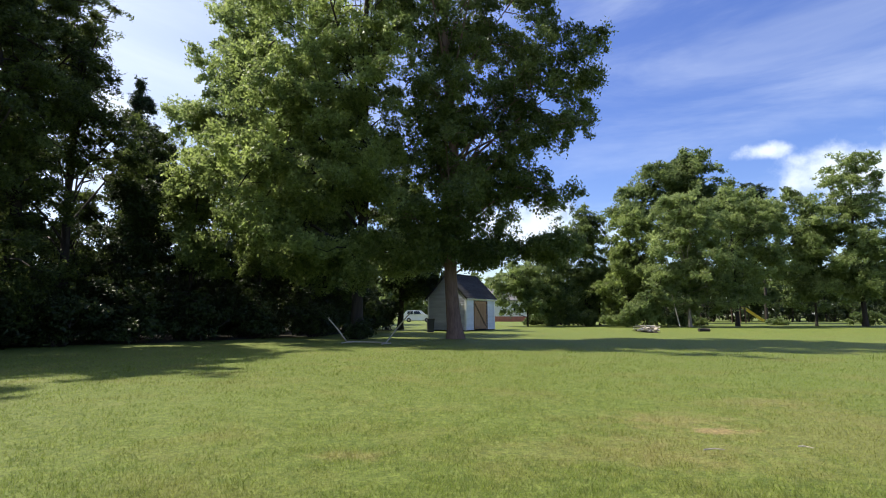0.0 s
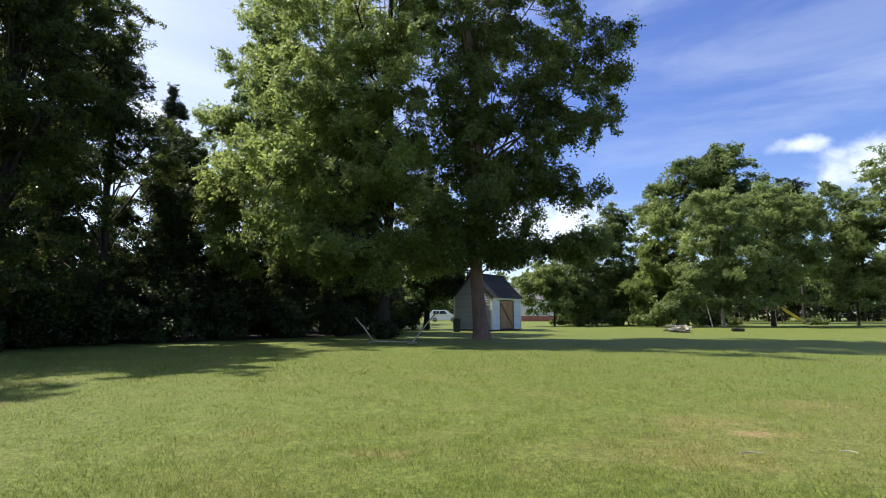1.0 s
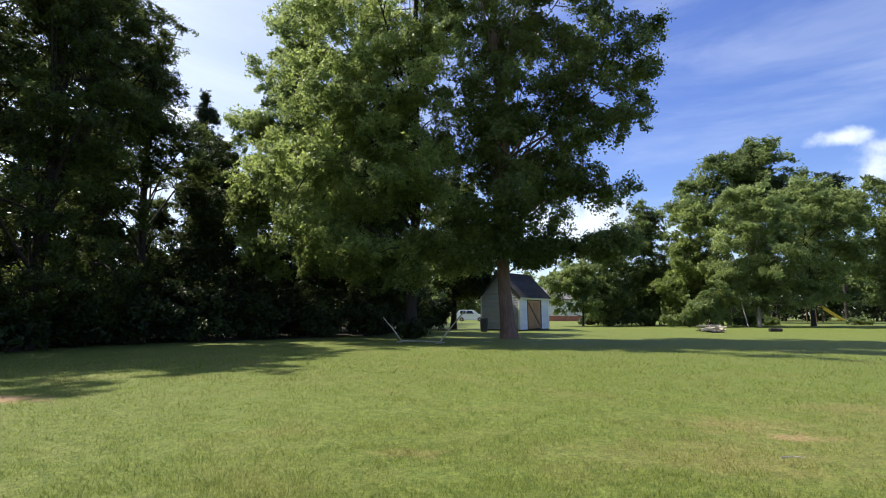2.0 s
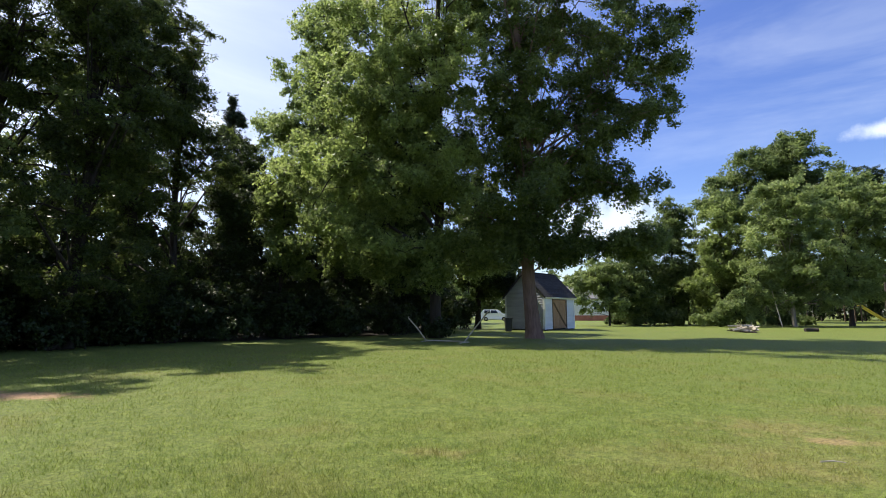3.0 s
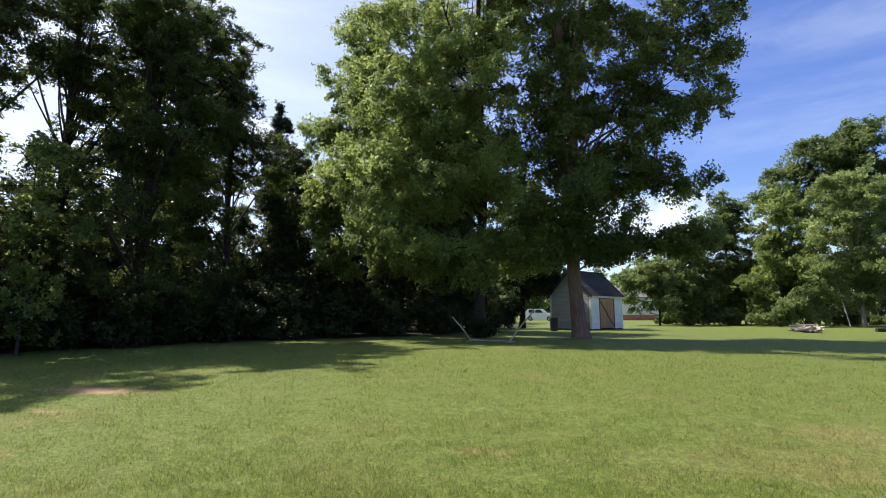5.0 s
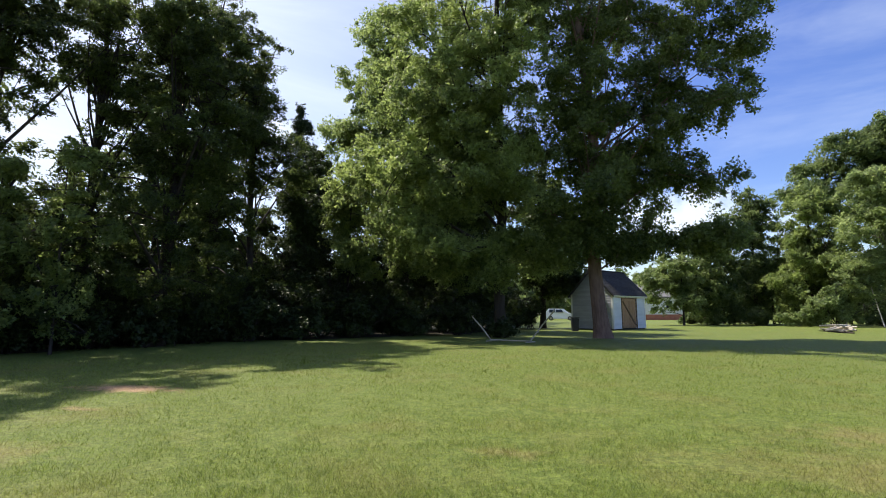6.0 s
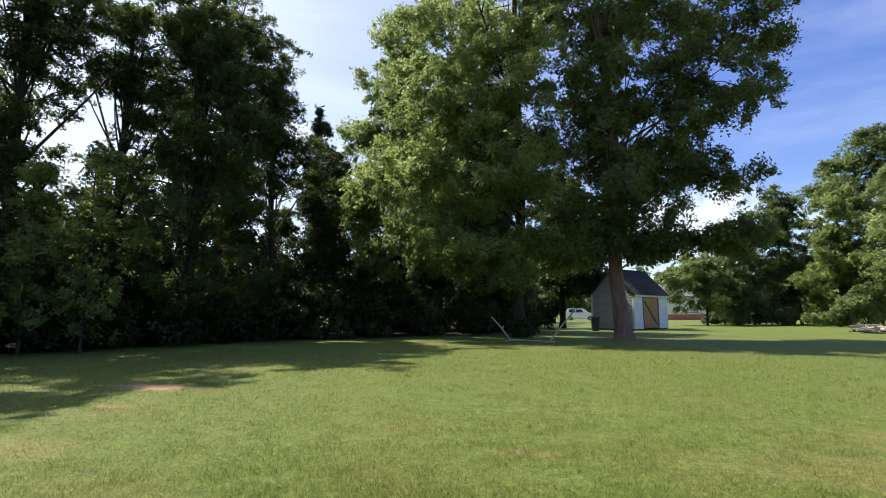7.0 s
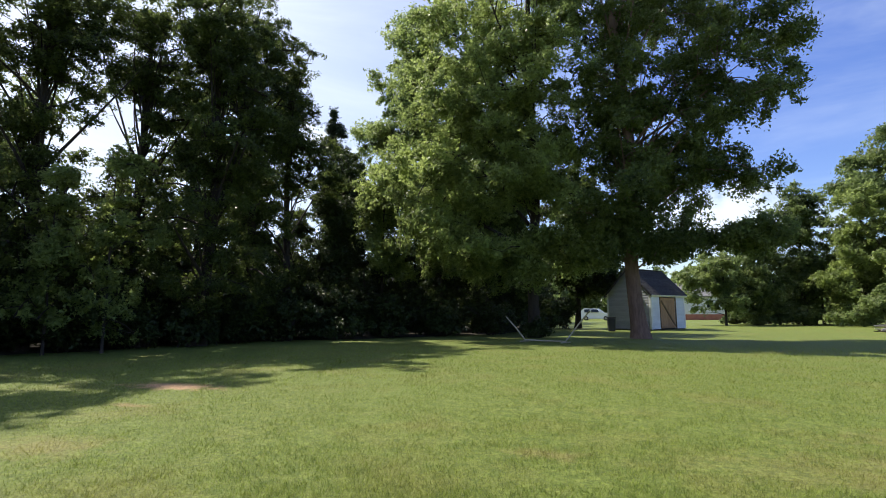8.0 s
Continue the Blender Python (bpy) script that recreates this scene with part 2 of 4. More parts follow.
def part(name, bm, mat, parent=None, label="", smooth=False):
    me = bpy.data.meshes.new(name)
    bm.normal_update()
    bm.to_mesh(me)
    bm.free()
    if smooth:
        me.polygons.foreach_set("use_smooth", [True] * len(me.polygons))
    return place(name, me, mat, parent, label)


def empty(name, m, label, category, group="", kind=""):
    ob = new(name)
    ob.empty_display_size = 0.2
    ob.matrix_world = m
    return tagged(ob, label, category, group, kind)


def box(bm, lo, hi, m=Matrix.Identity(4), bevel=0.0):
    lo, hi = Vector(lo), Vector(hi)
    r = bmesh.ops.create_cube(bm, size=1.0, matrix=m @ Matrix.Translation((lo + hi) / 2) @ Matrix.Diagonal((*(hi - lo), 1)))
    if bevel:
        edges = list({e for v in r["verts"] for e in v.link_edges})
        bmesh.ops.bevel(bm, geom=edges, offset=bevel, segments=1, affect="EDGES")
    return bm


def boxed(lo, hi, m=Matrix.Identity(4), bevel=0.0):
    return box(bmesh.new(), lo, hi, m, bevel)


def tube(verts, faces, points, radii, sides=6):
    """Adds a tapered tube along points to lists of corners and faces."""
    base = len(verts)
    last = len(points) - 1
    for i, p in enumerate(points):
        d = (points[min(i + 1, last)] - points[max(i - 1, 0)]).normalized()
        a = d.cross(Vector((0.31, 0.87, 0.12))).normalized()
        b = d.cross(a)
        for k in range(sides):
            w = 2 * math.pi * k / sides
            verts.append(p + (a * math.cos(w) + b * math.sin(w)) * radii[i])
    for i in range(last):
        for k in range(sides):
            k2 = (k + 1) % sides
            q = base + i * sides
            faces.append((q + k, q + k2, q + sides + k2, q + sides + k))
    faces.append(tuple(base + k for k in range(sides)))
    faces.append(tuple(base + last * sides + k for k in reversed(range(sides))))


def tube_mesh(name, runs, sides=8):
    verts, faces = [], []
    for pts, radii in runs:
        tube(verts, faces, [Vector(p) for p in pts], radii, sides)
    me = bpy.data.meshes.new(name)
    me.from_pydata([tuple(v) for v in verts], [], faces)
    me.polygons.foreach_set("use_smooth", [len(f) == 4 for f in faces])
    me.update()
    return me


def leaves_at(centres, rng, size, planes, narrow=0.66, loose=0.65):
    """Pointed leaves round the given centres, roughly in the given planes."""
    n = len(centres)
    nor = planes + rng.normal(size=(n, 3)) * loose
    nor /= np.linalg.norm(nor, axis=1, keepdims=True)
    u = np.cross(nor, rng.normal(size=(n, 3)))
    u /= np.linalg.norm(u, axis=1, keepdims=True) + 1e-9
    v = np.cross(nor, u)
    s = size * rng.uniform(0.6, 1.35, (n, 1))
    c = np.asarray(centres)
    return np.stack([c - u * s * 0.6, c + v * s * 0.55 * narrow + u * s * 0.25, c - v * s * 0.5 * narrow + u * s * 0.5], axis=1).reshape(-1, 3)


def clump_leaves(cl, radii, per, rng, flat, middle, up):
    """Leaf places and planes: each clump is a flat spray that tilts up and outwards from the crown's middle."""
    n = len(cl)
    out = cl - middle
    out /= np.linalg.norm(out, axis=1, keepdims=True) + 1e-6
    nor = out * 0.55 + np.array([0, 0, up]) + rng.normal(size=(n, 3)) * 0.5
    nor /= np.linalg.norm(nor, axis=1, keepdims=True)
    d = rng.normal(size=(n, per, 3))
    d /= np.linalg.norm(d, axis=2, keepdims=True)
    r = rng.uniform(0.03, 1, (n, per, 1)) ** 0.7 * radii[:, None, None]
    d = d - nor[:, None, :] * (d * nor[:, None, :]).sum(2, keepdims=True) * (1 - flat)
    return (cl[:, None, :] + d * r).reshape(-1, 3), np.repeat(nor, per, axis=0)


def spread(at, *rows):
    """Lobes for tree() from rows of the bearing to the left of straight ahead, the distance, the height, two radii and the weight."""
    return [(-r * math.sin(radians(az)) - at[0], r * math.cos(radians(az)) - at[1], z, rad, rad, rz, wgt) for az, r, z, rad, rz, wgt in rows]


def bearing(az, r):
    return (-r * math.sin(radians(az)), r * math.cos(radians(az)), 0)


def tree(name, label, at, height, r0, lobes, leaves, size, mat, bark=BARK, seed=1, per=60, clump=0.45, flat=0.45, hollow=0.45, boughs=9,
         lean=(0, 0), limbs=18, up=0.5, narrow=0.66, category="tree", group="", low=0.5, stout=1.0):
    """A tree: tapered trunk with limbs that reach boughs inside lobes (dx, dy, z, rx, ry, rz, weight); each bough is a flat, tapering spray of leaf clumps."""
    rng = np.random.default_rng(seed)
    thing = empty(name, pose(*at), label, category, group)
    total = sum(l[6] for l in lobes)
    cl, roots, tips = [], [], []
    for dx, dy, z, rx, ry, rz, wgt in lobes:
        k = max(2, int(leaves / per * wgt / total / boughs))
        d = rng.normal(size=(k, 3))
        d /= np.linalg.norm(d, axis=1, keepdims=True)
        ends = np.array([dx, dy, z]) + d * rng.uniform(0.04, 1, (k, 1)) ** hollow * np.array([rx, ry, rz]) * 1.06
        stem = np.stack([lean[0] * ends[:, 2] / height, lean[1] * ends[:, 2] / height, ends[:, 2]], 1)
        away = ends - stem
        reach = np.linalg.norm(away, axis=1, keepdims=True)
        away = away / (reach + 1e-6) + rng.normal(size=(k, 3)) * np.array([0.5, 0.5, 0.30])
        away[:, 2] += 0.30 * ((ends[:, 2] - z) / rz) + 0.10
        away /= np.linalg.norm(away, axis=1, keepdims=True)
        long = np.minimum(clump * rng.uniform(2.2, 4.2, (k, 1)), np.minimum(rx, rz * 1.6) * 0.9)
        across = np.cross(away, np.array([0, 0, 1.0]))
        across /= np.linalg.norm(across, axis=1, keepdims=True) + 1e-6
        s = rng.uniform(0, 1, (k, boughs, 1)) ** 0.8
        t = rng.normal(size=(k, boughs, 1)) * 0.30 * (1.1 - 0.75 * s)
        c = ends[:, None, :] - away[:, None, :] * long[:, None, :] * (1 - s) + across[:, None, :] * long[:, None, :] * t
        c[:, :, 2] -= (0.22 * np.abs(t) * long[:, None, :] + 0.10 * s ** 2 * long[:, None, :])[:, :, 0]
        c += rng.normal(size=c.shape) * clump * 0.28
        cl.append(c.reshape(-1, 3)), roots.append(ends - away * long), tips.append(ends)
    cl, roots, tips = np.concatenate(cl), np.concatenate(roots), np.concatenate(tips)
    cl[:, 2] = np.maximum(cl[:, 2], 0.3)
    roots[:, 2], tips[:, 2] = np.maximum(roots[:, 2], 0.2), np.maximum(tips[:, 2], 0.3)
    rad = clump * rng.uniform(0.55, 1.2, len(cl))
    pts, planes = clump_leaves(cl, rad, per, rng, flat, np.array([lean[0] * 0.5, lean[1] * 0.5, height * 0.45]), up)
    over = pts[:, 2] > 0.06
    pts, planes = pts[over], planes[over]
    verts, faces = [], []

    def axis(z):
        k = z / height
        return Vector((lean[0] * k + 0.10 * r0 * 4 * math.sin(z * 0.55 + seed), lean[1] * k + 0.1 * r0 * 4 * math.cos(z * 0.43 + seed * 2), z))

    def thick(z):
        k = max(0.0, 1 - z / height)
        return r0 * (0.10 + 0.80 * k ** 0.8 + 0.45 * math.exp(-z / (1.1 * r0 + 0.05)))
    if r0 > 0:
        zs = [-0.1, 0.12, 0.3, 0.6] + [height * 0.86 * i / 14 for i in range(1, 15) if height * 0.86 * i / 14 > 0.9]
        tube(verts, faces, [axis(z) for z in zs], [thick(max(z, 0)) for z in zs], 10)
    nodes = [axis(height * (0.2 + 0.05 * i)) for i in range(15)] if r0 > 0 else [Vector((0, 0, 0.05))]
    order = rng.permutation(len(roots))
    for i in order[:limbs]:
        end = Vector(roots[i])
        z0 = min(max(height * 0.12, end.z * (low + 0.35 * rng.random())), height * 0.85) if r0 > 0 else 0.0
        start = axis(z0) if r0 > 0 else Vector((rng.normal() * 0.2, rng.normal() * 0.2, -0.05))
        flatlen = Vector((end.x - start.x, end.y - start.y, 0)).length
        mid = start.lerp(end, 0.5) + Vector((rng.normal() * 0.25, rng.normal() * 0.25, 0.12 * flatlen))
        run = [start.lerp(mid, t) * (1 - t) + mid.lerp(end, t) * t for t in (0, 0.2, 0.4, 0.6, 0.8, 1.0)]
        rr = min(0.45 * thick(z0), (0.02 + 0.012 * flatlen) * stout + 0.02 * r0) if r0 > 0 else 0.03
        tube(verts, faces, run, [rr * (1 - 0.8 * t) for t in (0, 0.2, 0.4, 0.6, 0.8, 1.0)], 5)
        nodes += run[2:]
    node = np.array([tuple(n) for n in nodes])
    for i in order[:650]:
        a, b = Vector(roots[i]), Vector(tips[i])
        if i not in order[:limbs]:
            j = int(np.argmin(((node - roots[i]) ** 2).sum(1) + 2.0 * np.maximum(node[:, 2] - roots[i][2] + 0.2, 0) ** 2))
            q = Vector(node[j])
            c = q.lerp(a, 0.55) + Vector((0, 0, 0.08 * (a - q).length))
            if (a - q).length < 1.5:
                tube(verts, faces, [q, c, a], [0.030 * stout, 0.024 * stout, 0.016], 3)
        tube(verts, faces, [a, a.lerp(b, 0.6) + Vector((0, 0, 0.03)), b], [0.016, 0.011, 0.004], 3)
    me = bpy.data.meshes.new("trunk")
    me.from_pydata([tuple(v) for v in verts], [], faces)
    me.polygons.foreach_set("use_smooth", [True] * len(me.polygons))
    me.update()
    place("trunk", me, bark, thing)
    place("crown", fast_mesh("crown", leaves_at(pts, rng, size, planes, narrow), 3), mat, thing)
    return thing


# ---- ground ----
def make_ground():
    ring = [0.0, 1.5, 2.5, 3.5, 5, 7, 9, 12, 15, 19, 24, 30, 38, 50, 70, 100, 150, 300, 800, 2500]
    bm = bmesh.new()
    spokes = 72
    rows = []
    for r in ring[1:]:
        row = []
        for k in range(spokes):
            w = 2 * math.pi * k / spokes
            x, y = r * math.sin(w), r * math.cos(w)
            soft = min(1.0, r / 6) * (1 if r < 100 else 0)
            row.append(bm.verts.new((x, y, soft * 0.03 * noise.noise((x * 0.16, y * 0.16, 1.7)))))
        rows.append(row)
    mid = bm.verts.new((0, 0, 0))
    for k in range(spokes):
        k2 = (k + 1) % spokes
        bm.faces.new((mid, rows[0][k2], rows[0][k]))
        for a, b in zip(rows, rows[1:]):
            bm.faces.new((a[k], a[k2], b[k2], b[k]))
    bmesh.ops.recalc_face_normals(bm, faces=bm.faces)
    ob = part("ground", bm, LAWN, smooth=True)
    tagged(ob, "mown green lawn with dry straw patches and bare earth", "lawn", kind="structure")


make_ground()


def make_grass():
    rng = np.random.default_rng(5)
    n = 310000
    r = 1.7 * np.exp(rng.uniform(0, 1, n) ** 1.15 * math.log(16 / 1.7)) * (1 + 0.12 * rng.normal(size=n))
    a = np.radians(rng.uniform(-64, 45, n) + 5 * rng.normal(size=n))
    x, y = r * np.sin(a), r * np.cos(a)
    # thinner growth on the bare earth
    for sx, sy, rx, ry in ((-6.55, 5.85, 0.75, 0.28), (2.52, 4.8, 0.25, 0.1)):
        keep = (((x - sx) / rx) ** 2 + ((y - sy) / ry) ** 2 > 0.8) | (rng.random(len(x)) < 0.12)
        x, y, r = x[keep], y[keep], r[keep]
    n = len(x)
    tuft = np.array([noise.noise((u * 3.1, v * 3.1, 0.3)) for u, v in zip(x, y)])
    hgt = (0.025 + 0.022 * tuft) * rng.uniform(0.5, 1.5, n) * np.clip(1.0 + r * 0.02, 1, 1.4)
    wid = np.maximum(0.0038, r * 0.00068) * rng.uniform(0.7, 1.4, n)
    t = rng.uniform(0, 2 * math.pi, n)
    lean = rng.uniform(0.2, 1.3, n) * hgt
    z = np.array([min(1.0, q / 6) * 0.03 * noise.noise((u * 0.16, v * 0.16, 1.7)) for u, v, q in zip(x, y, r)]) - 0.004
    c = np.stack([x, y, z], 1)
    side = np.stack([np.cos(t), np.sin(t), 0 * t], 1) * wid[:, None] * 0.5
    way = rng.uniform(0, 2 * math.pi, n)
    tip = np.stack([np.cos(way) * lean, np.sin(way) * lean, hgt], 1)
    v = np.stack([c - side, c + side, c + tip], 1).reshape(-1, 3)
    ob = place("grass", fast_mesh("grass", v, 3), BLADE)
    tagged(ob, "short mown grass blades with straw among them", "grass", kind="stuff")


make_grass()


def make_litter():
    """Leaf litter under the wood, coloured darker for the shade, with a ragged edge along the lawn."""
    edge = [(-6.0, 25.8), (-8.0, 23.6), (-10.2, 20.6), (-12.4, 17.0), (-14.0, 13.4), (-15.2, 9.6), (-16.6, 5.0), (-18.0, 0.0), (-19.0, -8.0)]
    back = [(-5.0, 34.0), (-7.0, 44.0), (-20, 44.0), (-34, 40.0), (-40, 30.0), (-42, 20.0), (-42, 10.0), (-42, 0.0), (-40, -8.0)]
    bm = bmesh.new()
    cols = 14
    grid = []
    for i in range(8 * 8 + 1):
        k, t = min(i // 8, 7), i / 8 - min(i // 8, 7)
        a = Vector(edge[k]).lerp(Vector(edge[k + 1]), t)
        b = Vector(back[k]).lerp(Vector(back[k + 1]), t)
        a += (a - b).normalized() * 0.9 * noise.noise((i * 0.6, 2.2, 0.5))
        row = []
        for j in range(cols + 1):
            p = a.lerp(b, j / cols)
            row.append(bm.verts.new((p.x, p.y, -0.03 if j == 0 else 0.05 + 0.03 * noise.noise((p.x, p.y, 3.0)))))
        grid.append(row)
    for r0, r1 in zip(grid, grid[1:]):
        for j in range(cols):
            bm.faces.new((r0[j], r0[j + 1], r1[j + 1], r1[j]))
    bmesh.ops.recalc_face_normals(bm, faces=bm.faces)
    tagged(part("woodland_floor", bm, SHADEDLITTER, smooth=True), "brown leaf litter under the trees, darkened in colour for the shade", "woodland floor", kind="structure")


make_litter()

# ---- the two big trees ----
tree("oak_tree", "large leafy oak with a stout leaning brown trunk on the lawn", (0.55, 22.5, 0), 23.0, 0.36,
     [(0.2, 0, 18.4, 4.2, 5.2, 4.3, 1.15), (3.4, 0, 15.6, 2.6, 3.0, 2.6, 0.65), (5.4, -0.3, 12.6, 2.1, 2.8, 1.9, 0.55), (4.6, -0.3, 10.0, 2.2, 2.8, 1.6, 0.50),
      (3.4, -0.3, 8.0, 2.0, 2.6, 1.4, 0.42), (4.2, -0.3, 6.5, 1.6, 1.6, 0.8, 0.24), (3.0, -0.6, 4.0, 1.9, 1.2, 0.50, 0.28), (4.5, -0.6, 4.2, 1.5, 1.2, 0.55, 0.24), (0.0, -0.5, 12.6, 3.2, 3.6, 3.4, 0.80),
      (0.6, -0.5, 8.6, 2.6, 3.2, 2.6, 0.65), (-0.9, -1.4, 6.4, 1.7, 2.4, 2.2, 0.48), (0.5, -0.4, 5.0, 1.2, 1.6, 1.5, 0.40), (-1.3, -0.8, 4.2, 1.2, 1.5, 0.9, 0.25), (-2.0, -0.6, 9.6, 1.7, 2.4, 2.2, 0.40), (2.4, -0.6, 11.6, 2.2, 2.4, 2.4, 0.40), (1.9, -0.4, 6.2, 1.2, 1.4, 0.8, 0.18), (1.6, -1.0, 3.9, 1.3, 1.0, 0.7, 0.34), (0.8, 3.4, 14.0, 3.0, 2.4, 4.4, 0.45)],
     185000, 0.135, OAK, BARK, 3, clump=0.50, lean=(-0.5, 0), limbs=42, stout=0.95, boughs=10)
tree("maple_tree", "broad spreading tree with bright sunlit green leaves", (-3.75, 22.6, 0), 24.0, 0.29,
     [(-1.6, -0.3, 17.8, 4.2, 5.2, 4.5, 1.05), (-4.0, -0.5, 14.5, 2.2, 3.0, 3.0, 0.60), (-4.2, -1.0, 10.5, 2.3, 3.0, 2.6, 0.65), (-4.4, -1.6, 7.4, 2.3, 2.8, 1.7, 0.55),
      (-4.0, -2.0, 5.2, 2.0, 2.2, 1.2, 0.38), (-2.0, -2.2, 4.0, 1.9, 2.0, 1.2, 0.35), (-1.6, -1.2, 11.5, 2.8, 3.6, 3.0, 0.75), (-1.2, -1.6, 7.6, 2.8, 3.2, 2.2, 0.65),
      (1.2, -1.0, 12.0, 2.3, 3.4, 3.6, 0.55), (1.3, -0.9, 7.2, 1.9, 2.4, 2.0, 0.40), (1.4, -0.4, 16.5, 2.4, 3.6, 3.8, 0.45), (0.6, -0.8, 4.1, 1.9, 2.0, 1.3, 0.36), (2.2, 0.3, 3.9, 1.3, 1.4, 1.0, 0.20), (-0.6, -1.6, 3.0, 1.6, 1.4, 0.8, 0.16)],
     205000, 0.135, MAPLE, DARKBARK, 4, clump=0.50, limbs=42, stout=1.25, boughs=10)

# ---- trees behind and beside them ----
tree("tall_tree", "tall full tree with sunlit upper leaves behind the lawn", (-13.2, 32.0, 0), 24.5, 0.3,
     [(0.6, 0, 20.5, 3.0, 3.4, 3.2, 1.0), (-2.0, 0, 17.6, 2.2, 3.0, 2.6, 0.7), (-3.4, 0, 14.4, 2.2, 2.8, 2.2, 0.65), (0.0, 0, 13.0, 4.0, 3.6, 3.6, 0.9), (-1.5, -0.5, 9.5, 4.2, 3.4, 2.8, 0.8), (3.6, 0, 16.0, 3.4, 3.6, 5.0, 0.7), (1.5, -1.0, 6.0, 3.6, 3.0, 2.6, 0.5), (4.4, -1.0, 4.4, 2.6, 2.4, 2.2, 0.3)],
     100000, 0.19, PALE, DARKBARK, 6, clump=0.62, limbs=26)
tree("slender_pine", "slender dark pine rising above the wood", (-24.4, 38.0, 0), 20.2, 0.17,
     [(0, 0, 19.3, 0.35, 0.35, 0.9, 0.25), (0.0, 0, 17.9, 0.75, 0.75, 0.9, 0.5), (1.0, 0, 17.7, 0.40, 0.5, 0.9, 0.3), (-0.2, 0, 16.4, 1.0, 1.0, 0.9, 0.6), (0.9, 0, 15.6, 1.0, 1.0, 0.9, 0.5), (0.1, 0, 13.8, 1.4, 1.4, 1.3, 0.8), (0, 0, 11.0, 1.7, 1.7, 1.7, 0.9)],
     30000, 0.26, PINE, DARKBARK, 8, per=22, clump=0.26, limbs=30, narrow=0.16, boughs=4, flat=0.8)

# the dark trees along the wood's edge
EDGE = "trees along the wood's edge"


def edge_tree(label, az, r, height, r0, rows, leaves, seed, size=0.092, clump=0.34, **more):
    at = bearing(az, r)
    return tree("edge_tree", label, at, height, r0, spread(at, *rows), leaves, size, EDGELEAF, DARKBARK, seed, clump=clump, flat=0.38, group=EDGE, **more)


edge_tree("tall dark shaded tree with a thick trunk, bark darkened for shade", 45.4, 19.6, 14.2, 0.25,
          ((46.0, 19.5, 11.5, 2.4, 2.6, 1.0), (44.0, 19.5, 8.2, 2.7, 2.2, 0.9), (47.5, 19.5, 5.4, 2.5, 1.8, 0.6), (45.0, 19.6, 2.6, 2.4, 1.8, 0.6)), 104000, 11, limbs=36, stout=1.5)
edge_tree("tall dark shaded tree with a dense rounded top", 41.5, 22.5, 15.2, 0.25,
          ((42.0, 22.0, 12.6, 2.2, 2.6, 1.0), (40.3, 22.0, 9.2, 2.5, 2.3, 0.9), (42.0, 22.0, 6.0, 2.5, 2.1, 0.7), (41.0, 22.0, 2.6, 2.4, 1.8, 0.5)), 96000, 12, limbs=32, stout=1.4)
edge_tree("dark shaded tree leaning out over the grass", 37.5, 23.6, 14.4, 0.2,
          ((38.9, 23.0, 12.3, 1.5, 1.7, 0.6), (36.8, 23.0, 10.6, 1.25, 1.4, 0.5), (36.2, 23.0, 8.5, 1.9, 1.3, 0.7), (34.4, 23.5, 7.4, 1.5, 1.0, 0.35), (39.9, 23.0, 6.0, 1.5, 2.0, 0.5), (39.6, 23.0, 2.4, 1.8, 1.7, 0.35), (38.0, 25.0, 5.0, 1.3, 1.8, 0.20), (36.4, 25.0, 3.4, 1.4, 1.0, 0.20)), 66000, 13, limbs=26, stout=1.3)
edge_tree("tall airy dark tree with fine branches", 52.0, 20.3, 13.8, 0.17,
          ((52.4, 20.2, 10.8, 1.9, 2.2, 0.8), (50.0, 20.2, 10.0, 1.8, 2.7, 0.7), (53.6, 20.2, 9.2, 1.4, 1.0, 0.3), (50.8, 20.2, 6.6, 2.0, 1.6, 0.5), (53.6, 20.2, 4.2, 2.0, 1.5, 0.5), (53.0, 19.8, 2.6, 2.2, 1.5, 0.5)), 58000, 14, limbs=50, stout=1.4)
edge_tree("tall airy tree with sky showing through its top", 60.0, 19.6, 15.4, 0.2,
          ((59.8, 19.4, 12.6, 2.4, 2.6, 0.9), (61.8, 19.2, 8.8, 2.6, 2.3, 0.8), (57.6, 19.4, 9.6, 1.5, 1.6, 0.45), (56.6, 20.0, 11.4, 1.1, 1.3, 0.3), (61.0, 19.2, 4.8, 2.6, 2.1, 0.8), (57.6, 19.2, 3.0, 2.3, 1.8, 0.6)), 90000, 15, limbs=50, stout=1.3)
edge_tree("thin tree with small leaves in the wood's gap", 37.2, 29.0, 10.0, 0.1,
          ((33.8, 29.0, 6.4, 1.9, 2.8, 0.9), (35.6, 29.0, 7.0, 1.2, 1.4, 0.3), (39.8, 29.0, 4.4, 1.4, 2.4, 0.4), (35.0, 29.0, 3.0, 1.8, 1.6, 0.5)), 21000, 23, size=0.13, limbs=26)
edge_tree("tall dark tree with a spreading top", 70.0, 16.4, 13.2, 0.25,
          ((65.5, 16.8, 12.6, 1.7, 1.8, 0.6), (69.5, 16.2, 11.2, 1.4, 2.0, 0.5), (71.5, 16.4, 8.0, 2.2, 2.4, 0.8), (71.5, 16.4, 4.4, 2.6, 2.6, 0.7)), 56000, 9, size=0.13)
edge_tree("tall dark tree deeper in the wood", 47.2, 28.0, 14.0, 0.24,
          ((47.2, 28.0, 10.6, 3.0, 2.8, 1.0), (47.2, 28.0, 6.6, 3.2, 3.2, 0.9), (47.2, 28.0, 2.6, 2.8, 2.2, 0.6)), 24000, 16, size=0.18, clump=0.55)
